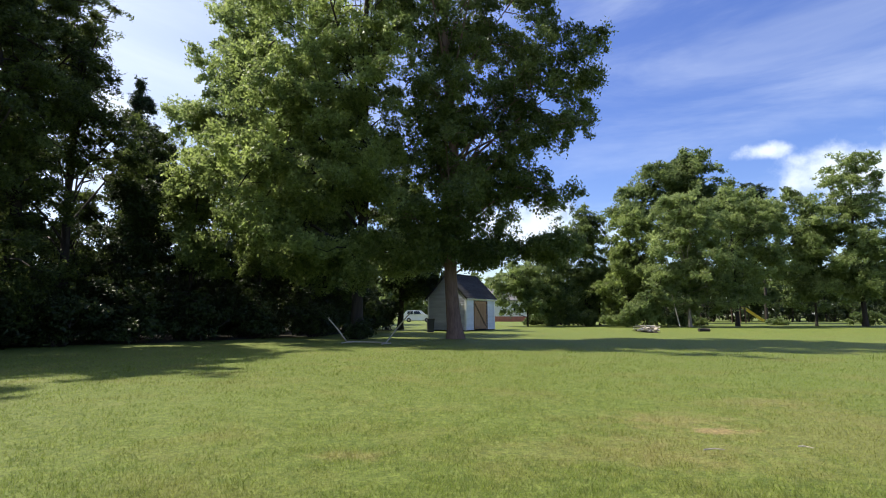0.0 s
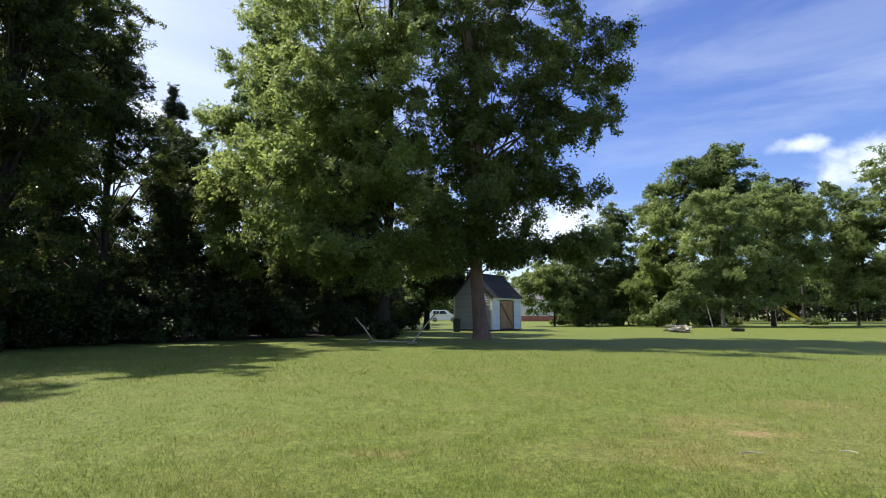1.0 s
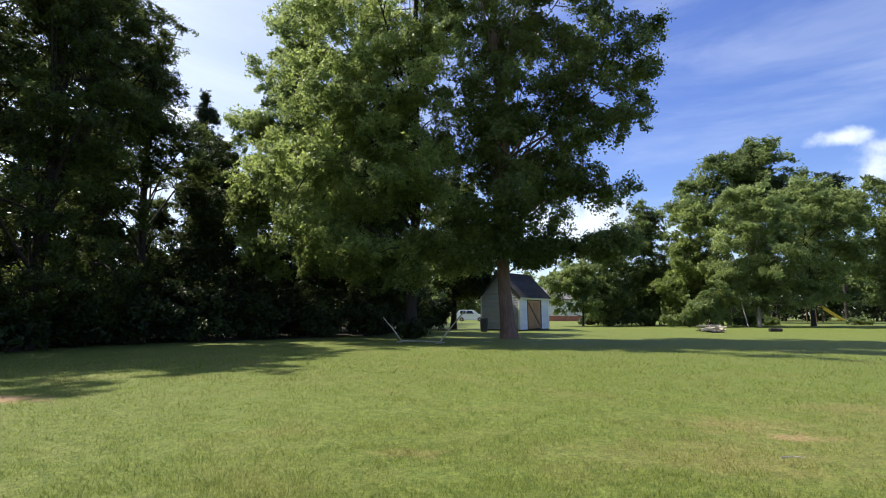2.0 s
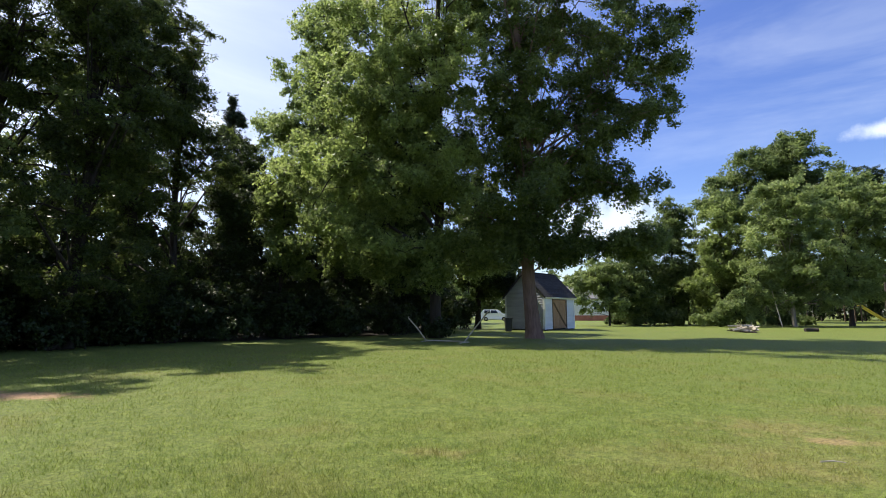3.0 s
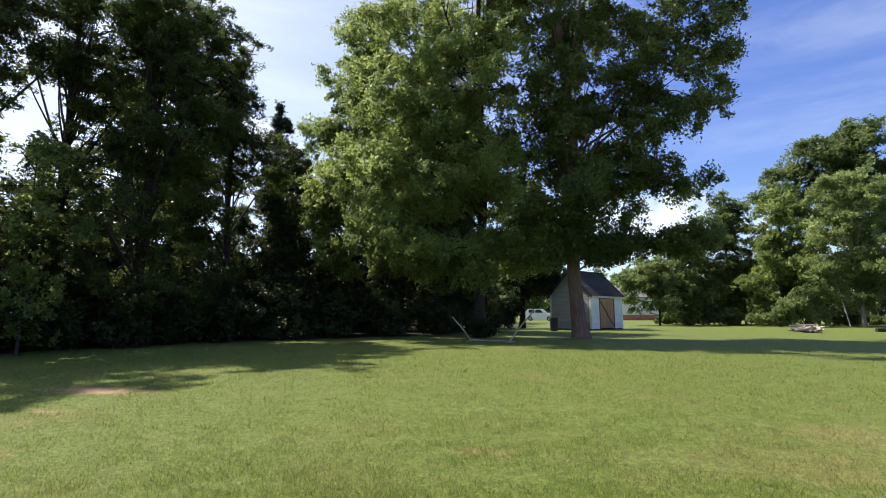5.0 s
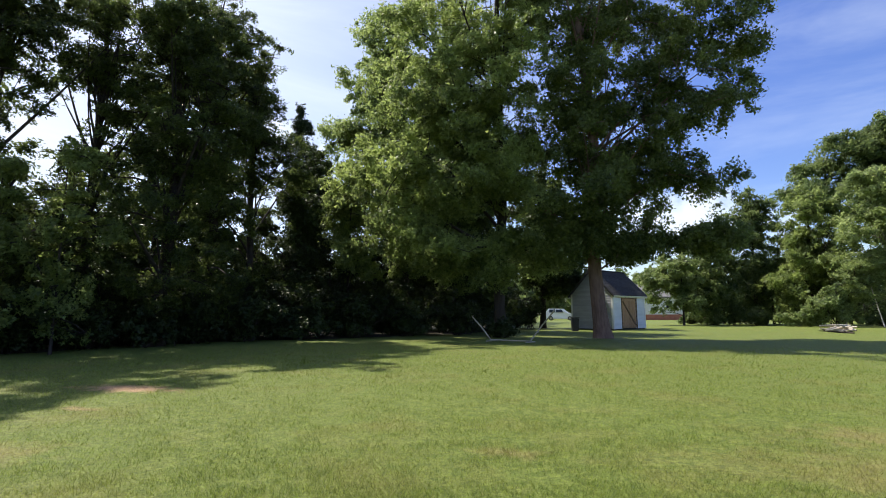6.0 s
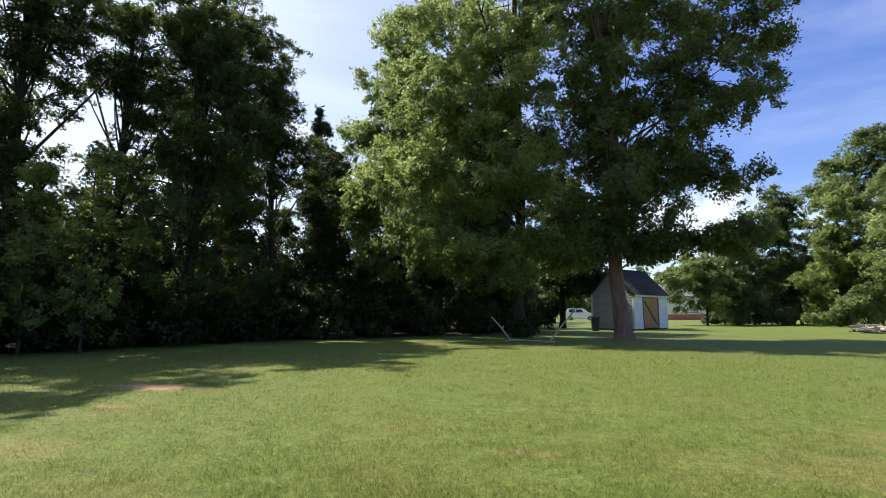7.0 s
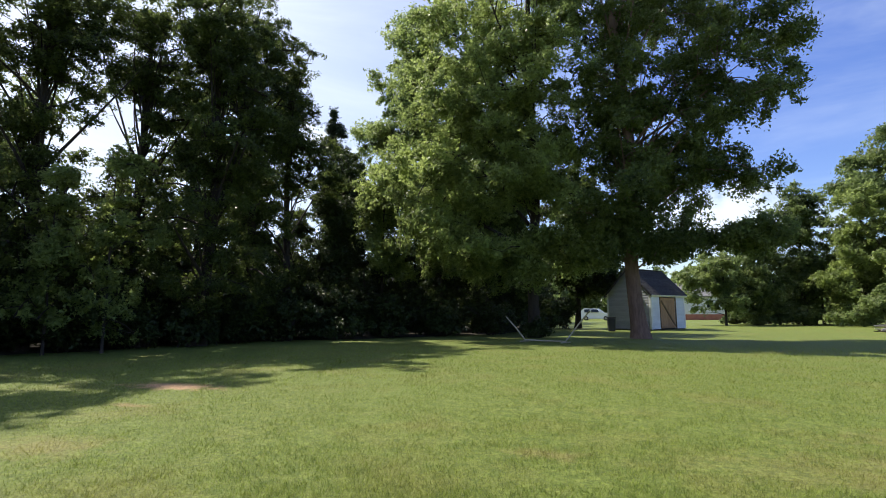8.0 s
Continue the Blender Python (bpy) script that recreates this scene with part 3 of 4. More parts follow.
edge_tree("tall dark tree standing deep in the wood", 64.5, 22.7, 12.0, 0.22,
          ((64.5, 22.7, 9.2, 2.6, 2.4, 0.8), (64.5, 22.7, 5.0, 3.2, 2.8, 0.9), (64.0, 22.7, 2.2, 3.0, 2.0, 0.6)), 22000, 17, size=0.18, clump=0.55)
edge_tree("dark leafy tree standing behind the big trees", 13.2, 30.8, 15.0, 0.26,
          ((13.2, 30.8, 11.0, 3.4, 3.4, 1.0), (14.0, 30.8, 6.4, 3.8, 3.2, 1.0), (15.4, 30.8, 3.0, 3.4, 2.4, 0.8)), 66000, 18, size=0.19, clump=0.6)
edge_tree("tall dark tree behind the wood", 15.2, 47.7, 14.5, 0.24, ((15.2, 47.7, 10.6, 3.4, 3.4, 1.0), (15.0, 47.7, 6.2, 3.6, 3.0, 0.8)), 18000, 21, size=0.3, clump=0.75)
edge_tree("tall shaded tree far beyond the shed", 12.7, 63.6, 17.0, 0.28, ((12.7, 63.6, 12.0, 4.4, 4.4, 1.0), (12.6, 63.6, 7.0, 4.4, 3.4, 0.8)), 18000, 22, size=0.36, clump=0.9)
edge_tree("shaded tree beyond the shed", 10.0, 54.8, 9.5, 0.2, ((10.0, 54.8, 6.4, 3.4, 2.8, 1.0), (9.6, 54.8, 3.2, 3.2, 2.4, 0.8)), 22000, 20, size=0.26, clump=0.65)
edge_tree("dark leafy tree shading the shed", 4.9, 37.6, 13.0, 0.24,
          ((4.4, 37.6, 9.0, 3.4, 3.4, 1.0), (4.9, 37.1, 5.0, 3.4, 2.6, 0.9), (2.5, 37.0, 3.7, 1.9, 1.3, 0.4)), 48000, 19, size=0.22, clump=0.6)

YOUNG = "young trees in the wood"
# Sunlit young trees take the bright leaf, the others the leaf darkened for shade.
for i, (x, y, h, n) in enumerate(((-11.6, 22.8, 9.2, 20000), (-15.0, 24.5, 11.0, 22000), (-9.2, 25.0, 9.5, 16000), (-13.2, 21.0, 7.4, 12000), (-18.9, 21.4, 10.5, 14000), (-7.2, 27.0, 8.5, 14000), (-17.0, 28.5, 13.0, 18000))):
    tree("young_tree", "slim young tree with thin trunk in the dark wood", (x, y, 0), h, 0.1,
         [(0, 0, h * 0.72, 1.7, 1.7, h * 0.25, 1.0), (0.3, -0.2, h * 0.42, 1.6, 1.6, h * 0.16, 0.5)],
         int(n * 1.5), 0.135, MAPLE if i in (0, 2, 5) else SHADELEAF, DARKBARK, 30 + i, limbs=14, group=YOUNG)

BUSH = "shrubs at the wood's foot"
shrubs = ((-8.6, 22.9, 1.5, 1.6), (-10.3, 20.9, 1.4, 1.7), (-11.7, 19.3, 1.5, 2.0), (-13.0, 17.1, 1.5, 1.9), (-14.0, 15.2, 1.4, 1.8), (-15.2, 12.2, 1.6, 2.3),
          (-15.6, 10.3, 1.6, 2.6), (-16.2, 7.2, 2.0, 3.0), (-17.2, 5.2, 2.0, 3.2), (-18.4, 3.0, 2.2, 3.4), (-18.2, 6.4, 2.2, 3.8), (-6.4, 24.6, 1.5, 1.7), (-16.8, 14.4, 1.7, 3.0), (-14.8, 19.6, 1.8, 3.2), (-12.0, 23.4, 2.0, 3.4), (-18.6, 9.0, 2.0, 3.4), (-9.6, 24.6, 2.0, 3.2), (-4.9, 34.0, 1.4, 2.6), (-6.4, 36.0, 2.0, 3.4), (-8.6, 33.0, 2.2, 3.6), (-5.2, 29.5, 0.9, 1.0), (-4.0, 36.4, 0.9, 2.3), (-18.0, 20.6, 1.9, 3.0), (-19.4, 23.0, 2.0, 3.0), (-7.6, 26.6, 2.0, 2.8), (-16.6, 17.6, 2.0, 3.4), (-14.4, 22.0, 2.0, 3.4), (-17.6, 11.6, 2.0, 3.4), (-11.2, 21.6, 1.6, 2.2), (-12.8, 18.9, 1.6, 2.6), (-14.6, 16.6, 1.6, 2.4), (-15.8, 13.6, 1.7, 2.6), (-9.4, 23.2, 1.5, 2.0), (-5.6, 38.5, 1.6, 3.0), (-6.6, 28.6, 1.8, 3.0), (-5.4, 31.6, 1.6, 3.0), (-7.8, 30.4, 1.9, 3.2), (-14.0, 13.3, 1.1, 1.6), (-14.9, 15.0, 1.2, 1.9), (-15.9, 10.8, 1.2, 1.8), (-16.4, 8.8, 1.4, 2.2), (-3.75, 22.25, 0.35, 0.55))
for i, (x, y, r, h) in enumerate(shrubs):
    tree("shrub", "leafy shrub at the wood's foot, deep shade put into its leaf colour", (x, y, 0), h, 0.0,
         [(0, 0, h * 0.55, r, r, h * 0.5, 1.0)], 8200, 0.12, SHADELEAF, DARKBARK, 60 + i, per=50, clump=0.34, boughs=6, limbs=10, category="shrub", group=BUSH)
# Saplings stand in shade; the bright leaf colour stands in for sun on them.
SAPLING = "saplings before the wood"
for az, r, seed, rows in ((54.0, 17.4, 90, ((54.2, 17.4, 5.4, 1.1, 0.8, 0.5), (53.0, 17.2, 3.8, 1.3, 0.9, 0.7), (55.2, 17.4, 2.6, 1.2, 0.9, 0.5), (53.4, 17.2, 1.3, 1.3, 0.9, 0.5))),
                          (58.4, 17.6, 91, ((58.6, 17.6, 4.6, 1.0, 0.8, 0.5), (57.6, 17.4, 2.9, 1.2, 0.8, 0.5), (59.2, 17.4, 1.5, 1.2, 0.9, 0.5)))):
    tree("sapling", "sapling with spreading sprays before the dark wood, sunlight put into its bright leaf colour", bearing(az, r), 6.2, 0.045, spread(bearing(az, r), *rows), 11000, 0.10, MAPLE, DARKBARK, seed, clump=0.34, flat=0.30, boughs=6, limbs=14, group=SAPLING)


def far_woods(name, label, spots, seed, mat, size, per):
    """Far trees that nobody could count, as one mass of leaves and one of stems."""
    rng = np.random.default_rng(seed)
    pts, verts, faces = [], [], []
    for x, y, r, h, low in spots:
        k = 26
        d = rng.normal(size=(k, 3))
        d /= np.linalg.norm(d, axis=1, keepdims=True)
        c = np.array([x, y, (h + low) / 2]) + d * rng.uniform(0.1, 1, (k, 1)) ** 0.5 * np.array([r, r, (h - low) / 2])
        pts.append(np.concatenate(clump_leaves(c, r * 0.34 * rng.uniform(0.6, 1.3, k), per, rng, 0.45, np.array([x, y, h * 0.45]), 0.45), axis=1))
        tube(verts, faces, [Vector((x, y, -0.1)), Vector((x + rng.normal() * 0.2, y, h * 0.5)), Vector((x, y, h * 0.85))], [0.16, 0.11, 0.04], 5)
    pts = np.concatenate(pts)
    pts = pts[pts[:, 2] > 0.1]
    pts, planes = pts[:, :3], pts[:, 3:]
    me = bpy.data.meshes.new("stems")
    me.from_pydata([tuple(v) for v in verts], [], faces)
    me.update()
    thing = tagged(place(name, fast_mesh(name, leaves_at(pts, rng, size, planes), 3), mat), label, "woods", kind="stuff")
    place("stems", me, DARKBARK, thing)


wood = random.Random(7)
far_woods("wood", "dense wood behind the lawn, its shade put into the leaf colour",
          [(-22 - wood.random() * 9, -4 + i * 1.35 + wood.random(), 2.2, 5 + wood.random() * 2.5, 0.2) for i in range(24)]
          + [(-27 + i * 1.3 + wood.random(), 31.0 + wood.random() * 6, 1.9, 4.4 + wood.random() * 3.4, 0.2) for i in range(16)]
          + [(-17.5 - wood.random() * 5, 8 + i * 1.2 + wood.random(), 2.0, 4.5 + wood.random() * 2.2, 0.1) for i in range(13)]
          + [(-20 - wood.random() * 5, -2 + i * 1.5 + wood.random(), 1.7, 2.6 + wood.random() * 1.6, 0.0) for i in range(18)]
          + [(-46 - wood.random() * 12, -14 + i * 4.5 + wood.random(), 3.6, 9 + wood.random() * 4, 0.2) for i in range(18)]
          + [(-22 + i * 0.9 + wood.random(), 26.0 + wood.random() * 4, 1.6, 3 + wood.random() * 3, 0.1) for i in range(15)], 3, SHADELEAF, 0.26, 90)
far_woods("far_woods", "distant line of green trees beyond the gardens",
          [(-70 + i * 5.2 + wood.random() * 3, 112 + wood.random() * 22, 5.2, 8.5 + wood.random() * 4, 0.3) for i in range(22)]
          + [(26 + i * 3.4 + wood.random() * 3, 82 + wood.random() * 18, 4.6, 9 + wood.random() * 6, 0.3) for i in range(24)]
          + [(-40 + i * 3.6 + wood.random() * 2, 100 + wood.random() * 8, 3.8, 6 + wood.random() * 3, 0.1) for i in range(16)], 4, FARLEAF, 0.85, 60)
# Shade under the far trees is put into this hedge's dark leaves.
far_woods("hedge", "hedge and brush at the gardens' far end, leaves darkened for tree shade",
          [(30 + i * 2.6 + wood.random(), 77.5 + wood.random() * 3, 2.2, 3.0 + wood.random() * 1.6, 0.0) for i in range(26)], 6, SHADELEAF, 0.36, 60)
far_woods("thicket", "dark undergrowth between the garden trees",
          [(10.5 + i * 1.9 + wood.random(), 53.0 + wood.random() * 3, 1.7, 3.2 + wood.random() * 2.6, 0.1) for i in range(9)], 5, FARLEAF, 0.3, 34)

# ---- trees round the open lawn ----
ROW = "trees beyond the lawn"
tree("garden_tree", "small pale green tree with several thin trunks", (7.9, 47.0, 0), 6.6, 0.1,
     [(-0.6, 0, 4.7, 2.37, 2.03, 1.69, 0.8), (0.8, 0, 2.9, 2.49, 2.15, 1.81, 0.6), (-1.6, 0, 2.8, 1.92, 1.69, 1.69, 0.4), (-2.4, 0, 4.4, 1.58, 1.58, 1.69, 0.35)], 27300, 0.180, PALE, DARKBARK, 101, per=45, clump=0.45, limbs=18, group=ROW)
tree("garden_tree", "rounded green tree hanging low over its own shade", (10.9, 50.0, 0), 8.4, 0.16,
     [(0, 0, 5.6, 3.62, 3.16, 3.05, 1), (-0.4, -0.5, 2.8, 2.71, 2.49, 2.15, 0.6)], 31500, 0.205, FARLEAF, DARKBARK, 102, per=45, clump=0.57, limbs=16, group=ROW)
tree("garden_tree", "tall green tree with a darker pointed top", (15.0, 52.0, 0), 12.7, 0.2,
     [(0.1, 0, 10.3, 2.15, 2.26, 2.15, 0.5), (-0.6, 0, 7.2, 4.07, 3.16, 3.39, 0.9), (0.6, 0, 3.8, 4.29, 3.16, 3.16, 0.8)], 46200, 0.213, FARLEAF, DARKBARK, 103, per=45, clump=0.61, limbs=18, group=ROW)
tree("garden_tree", "full green tree above a vine covered thicket", (18.4, 49.0, 0), 11.6, 0.2,
     [(0, 0, 8.8, 3.62, 3.16, 3.16, 0.8), (0.4, -0.4, 5.6, 3.84, 3.16, 2.94, 0.8), (-1.2, -1, 3.4, 3.16, 2.49, 2.49, 0.6)], 42000, 0.205, MAPLE, DARKBARK, 104, per=45, clump=0.57, limbs=16, group=ROW)
tree("garden_tree", "pale sunlit tree with a forked light trunk", (22.4, 45.5, 0), 12.6, 0.17,
     [(0.4, 0, 9.4, 3.84, 3.39, 3.39, 1), (-0.2, -0.6, 6, 4.75, 3.39, 3.16, 1), (1.6, -0.3, 3.6, 3.62, 2.71, 2.15, 0.6), (-2.2, -0.6, 4.4, 2.03, 1.81, 1.36, 0.2)], 63000, 0.189, PALE, PALEBARK, 105, per=45, clump=0.53, limbs=24, group=ROW)
tree("garden_tree", "sunlit green tree with a dark trunk", (27.9, 47.5, 0), 13.4, 0.2,
     [(0.4, 0, 9.4, 4.75, 3.39, 4.07, 1.1), (3.6, 0.5, 8.6, 3.84, 3.16, 4.07, 0.7), (0.6, -0.5, 4.8, 5.2, 3.16, 3.16, 0.9)], 50400, 0.197, PALE, DARKBARK, 106, per=45, clump=0.57, limbs=20, group=ROW)
tree("garden_tree", "slim tree with thin trunk and drooping leaves", (37.2, 50.0, 0), 14.6, 0.13,
     [(-1.2, 0, 10.6, 3.84, 3.16, 4.41, 1), (-1, -0.2, 7, 4.52, 3.16, 3.39, 0.8), (-0.8, -0.3, 4, 4.07, 2.71, 2.49, 0.6)], 50400, 0.197, FARLEAF, DARKBARK, 107, per=45, clump=0.53, limbs=18, group=ROW)
tree("garden_tree", "large pointed green tree with a dark shaded side", (39.2, 46.8, 0), 17.0, 0.24,
     [(0, 0, 13.4, 3.16, 2.94, 4.07, 0.8), (-0.8, 0, 9.2, 5.2, 3.62, 4.07, 1), (-0.4, -0.6, 5, 5.88, 3.84, 2.71, 0.9), (3, 0, 8, 3.84, 3.62, 4.52, 0.7)], 71400, 0.197, PALE, DARKBARK, 108, per=45, clump=0.57, limbs=24, group=ROW)
tree("garden_tree", "large green tree at the lawn's far side", (49.0, 45.0, 0), 14.5, 0.24,
     [(0, 0, 10, 4.52, 4.07, 4.52, 1), (-0.5, 0, 5.2, 4.75, 3.84, 2.26, 0.6)], 33600, 0.262, FARLEAF, DARKBARK, 109, per=45, clump=0.70, limbs=16, group=ROW)
tree("great_tree", "great rounded tree standing far behind the others", (33.6, 68.0, 0), 24.0, 0.45,
     [(0.4, 0, 20.8, 4.97, 4.75, 4.07, 0.9), (-4.4, 0, 18.6, 4.97, 4.75, 3.62, 0.8), (-7.2, 0, 15.6, 3.62, 4.75, 3.39, 0.5), (4.6, 0, 18, 4.75, 4.75, 3.84, 0.7), (0, 0, 13.6, 9.49, 5.65, 5.65, 1.2)], 71400, 0.328, FARLEAF, DARKBARK, 110, per=45, clump=0.94, limbs=20)
tree("thin_tree", "thin dark tree with gaps in its ragged top", (46.5, 72.0, 0), 20.8, 0.25,
     [(-1.2, 0, 18.6, 3.16, 2.94, 1.81, 0.5), (1.6, 0, 16.4, 2.94, 2.71, 1.69, 0.4), (-0.4, 0, 13.6, 4.07, 3.39, 2.49, 0.6)], 21000, 0.328, PINE, DARKBARK, 111, per=45, clump=0.66, limbs=18, narrow=0.4)

# vine covered thicket and low growth
tree("vine_thicket", "sloping thicket overgrown with vines", (17.6, 43.6, 0), 3.6, 0.0,
     [(-2.5, 0, 0.8, 1.5, 1.3, 0.9, 0.5), (-1.0, -0.3, 1.5, 1.7, 1.5, 1.5, 0.8), (0.8, -0.3, 2.2, 1.7, 1.6, 2.2, 1.0), (2.4, 0.2, 2.5, 1.5, 1.5, 2.4, 0.7)],
     30000, 0.15, PALE, DARKBARK, 120, per=50, clump=0.38, limbs=16, category="thicket")
LOW = "low bushes under the far trees"
for i, (x, y, r, h) in enumerate(((10.6, 48.6, 1.0, 1.0), (12.4, 49.0, 1.1, 1.9), (13.8, 47.6, 1.0, 1.4), (9.6, 52.0, 1.4, 1.2), (22.6, 48.0, 1.3, 0.9), (25.6, 50.5, 1.2, 0.7), (35.0, 53.0, 1.2, 0.6), (44.0, 52.0, 2.0, 1.6))):
    tree("low_bush", "low green bush in the shade of the trees", (x, y, 0), h, 0.0, [(0, 0, h * 0.5, r, r * 0.9, h * 0.5, 1.0)], 4600, 0.17, FARLEAF, DARKBARK, 130 + i, per=50, boughs=5, clump=0.34, limbs=6, category="bush", group=LOW)


# ---- shed ----
def make_shed():
    ang = math.degrees(math.atan2(3.4, 2.26))
    L, Wd, eave, ridge = 4.0, 3.1, 2.38, 3.95       # length along the eave, gable width, heights
    m = pose(1.56, 33.6, 0, 0, 0, ang)
    # local x runs along the front (eave) wall away from the near corner, local y across the gable
    shed = empty("shed", m, "lap-sided garden shed, gables toned grey for shade, with dark shingle roof and wooden door", "shed")
    t = 0.09
    # gable walls, in siding toned darker to carry their shade
    for x0, nm in ((0.0, "gable_wall"), (L - t, "gable_wall")):
        bm = bmesh.new()
        prof = [(0, 0.06), (Wd, 0.06), (Wd, eave), (Wd / 2, ridge - 0.08), (0, eave)]
        a = [bm.verts.new((x0, y, z)) for y, z in prof]
        b = [bm.verts.new((x0 + t, y, z)) for y, z in prof]
        bm.faces.new(a), bm.faces.new(b[::-1])
        for i in range(5):
            bm.faces.new((a[i], b[i], b[(i + 1) % 5], a[(i + 1) % 5]))
        bmesh.ops.recalc_face_normals(bm, faces=bm.faces)
        part(nm, bm, SHADEDSIDING, shed)
    # front wall with the door's opening (local y = 0), back wall
    d0, d1, dh = 1.05, 2.85, 2.06
    bm = bmesh.new()
    box(bm, (t, 0, 0.06), (d0, t, eave)), box(bm, (d1, 0, 0.06), (L - t, t, eave)), box(bm, (d0, 0, dh), (d1, t, eave))
    part("front_wall", bm, PALESIDING, shed, "front wall in the paler, better lit siding tone")
    part("back_wall", boxed((t, Wd - t, 0.06), (L - t, Wd, eave)), SHADEDSIDING, shed)
    part("floor_slab", boxed((0.02, 0.02, -0.05), (L - 0.02, Wd - 0.02, 0.06)), DARKBARK, shed)
    # lap boards on the near gable, each tilted outward at its lower edge
    step = 0.165
    z = 0.06
    while z < ridge - 0.25:
        zt = min(z + step, ridge - 0.15)
        def inset(q):
            return 0.0 if q <= eave else (q - eave) / (ridge - eave) * Wd / 2
        y0, y1 = inset(z), inset(zt)
        bm = bmesh.new()
        v = [bm.verts.new(c) for c in ((-0.050, y0, z + 0.012), (-0.050, Wd - y0, z + 0.012), (-0.004, Wd - y1, zt), (-0.004, y1, zt), (-0.001, y0, z + 0.012), (-0.001, Wd - y0, z + 0.012))]
        bm.faces.new((v[0], v[3], v[2], v[1])), bm.faces.new((v[0], v[1], v[5], v[4]))
        bmesh.ops.recalc_face_normals(bm, faces=bm.faces)
        part("lap_board", bm, SHADEDSIDING, shed)
        z += step
    # lap boards on the front, both sides of the door
    z = 0.06
    while z < eave - 0.12:
        for a, b in ((0.09, d0 - 0.08), (d1 + 0.08, L - 0.09)):
            bm = bmesh.new()
            v = [bm.verts.new(c) for c in ((a, -0.014, z), (b, -0.014, z), (b, -0.003, z + 0.2), (a, -0.003, z + 0.2), (a, -0.001, z), (b, -0.001, z))]
            bm.faces.new((v[0], v[1], v[2], v[3])), bm.faces.new((v[4], v[5], v[1], v[0]))
            part("lap_board", bm, PALESIDING, shed)
        z += 0.2
    # white corner boards and fascia
    for x0, x1, y0, y1 in ((-0.062, 0.09, -0.035, -0.005), (-0.062, -0.051, -0.005, 0.10), (L - 0.09, L + 0.03, -0.035, -0.005), (-0.062, -0.051, Wd - 0.1, Wd + 0.03)):
        part("corner_board", boxed((x0, y0, 0.05), (x1, y1, eave - 0.02)), WHITE, shed, "white corner board")
    # roof: two thick slopes that overhang, with courses of shingles
    rise = math.atan2(ridge - eave, Wd / 2)
    slope = (Wd / 2) / math.cos(rise) + 0.26
    for side in (0, 1):
        base = Matrix.Translation((0, Wd / 2, ridge)) @ (Matrix.Rotation(math.pi, 4, "Z") @ Matrix.Translation((-L, 0, 0)) if side else Matrix.Identity(4)) @ Matrix.Rotation(rise, 4, "X")
        roof = part("roof", boxed((-0.16, -slope, -0.07), (L + 0.16, 0.0, 0.0), base), SHINGLE, shed, "dark asphalt shingle roof")
        n = 9
        for i in range(n):
            lo = -slope - 0.01 + i * slope / n
            tilt = base @ Matrix.Translation((0, lo, 0.006)) @ Matrix.Rotation(radians(-1.6), 4, "X")
            part("shingle_course", boxed((-0.17, 0, 0), (L + 0.17, slope / n + 0.015, 0.012), tilt), SHINGLE, roof)
        part("fascia", boxed((-0.16, -slope - 0.03, -0.15), (L + 0.16, -slope - 0.004, -0.005), base), WHITE, shed, "white eave board")
    for s in (-1, 1):
        bm = bmesh.new()
        run = Vector((0, s * (Wd / 2 + 0.17), -(Wd / 2 + 0.17) * math.tan(rise)))
        top = Vector((-0.185, Wd / 2, ridge - 0.02))
        v = [bm.verts.new(top + o) for o in (Vector((0, 0, 0)), run, run + Vector((0, 0, -0.13)), Vector((0, 0, -0.13)))]
        w = [bm.verts.new(q.co + Vector((0.022, 0, 0))) for q in v]
        bm.faces.new(v), bm.faces.new(w[::-1])
        for i in range(4):
            bm.faces.new((v[i], w[i], w[(i + 1) % 4], v[(i + 1) % 4]))
        bmesh.ops.recalc_face_normals(bm, faces=bm.faces)
        part("rake_board", bm, SHINGLE, shed)
    part("ridge_cap", boxed((-0.17, Wd / 2 - 0.09, ridge - 0.045), (L + 0.17, Wd / 2 + 0.09, ridge + 0.03), bevel=0.02), SHINGLE, shed)
    # door: planks, rails, diagonal brace, dark jambs
    door = part("door", boxed((d0 + 0.05, 0.02, 0.1), (d1 - 0.05, 0.055, dh - 0.03)), BRACEWOOD, shed, "closed unpainted wooden plank door")
    n = 9
    wd = (d1 - d0 - 0.1) / n
    for i in range(n):
        part("plank", boxed((d0 + 0.054 + i * wd, -0.002, 0.1), (d0 + 0.046 + (i + 1) * wd, 0.02, dh - 0.03), bevel=0.003), DOORWOOD, door)
    for z0 in (0.16, dh - 0.20):
        part("rail", boxed((d0 + 0.06, -0.026, z0), (d1 - 0.06, -0.003, z0 + 0.12), bevel=0.004), DOORWOOD, door)
    a, b = Vector((d0 + 0.1, -0.03, dh - 0.22)), Vector((d1 - 0.12, -0.03, 0.26))
    mid, long = (a + b) / 2, (b - a).length
    turn = Matrix.Translation(mid) @ Matrix.Rotation(-math.atan2(b.z - a.z, b.x - a.x), 4, "Y")
    part("brace", boxed((-long / 2, -0.004, -0.06), (long / 2, 0.022, 0.06), turn, 0.004), BRACEWOOD, door, "dark diagonal brace")
    for x0 in (d0 - 0.07, d1 - 0.02):
        part("door_jamb", boxed((x0, -0.03, 0.05), (x0 + 0.09, -0.002, dh)), BRACEWOOD, shed, "dark door jamb")
    part("door_head", boxed((d0 - 0.07, -0.03, dh), (d1 + 0.07, -0.002, dh + 0.07)), BRACEWOOD, shed)


make_shed()


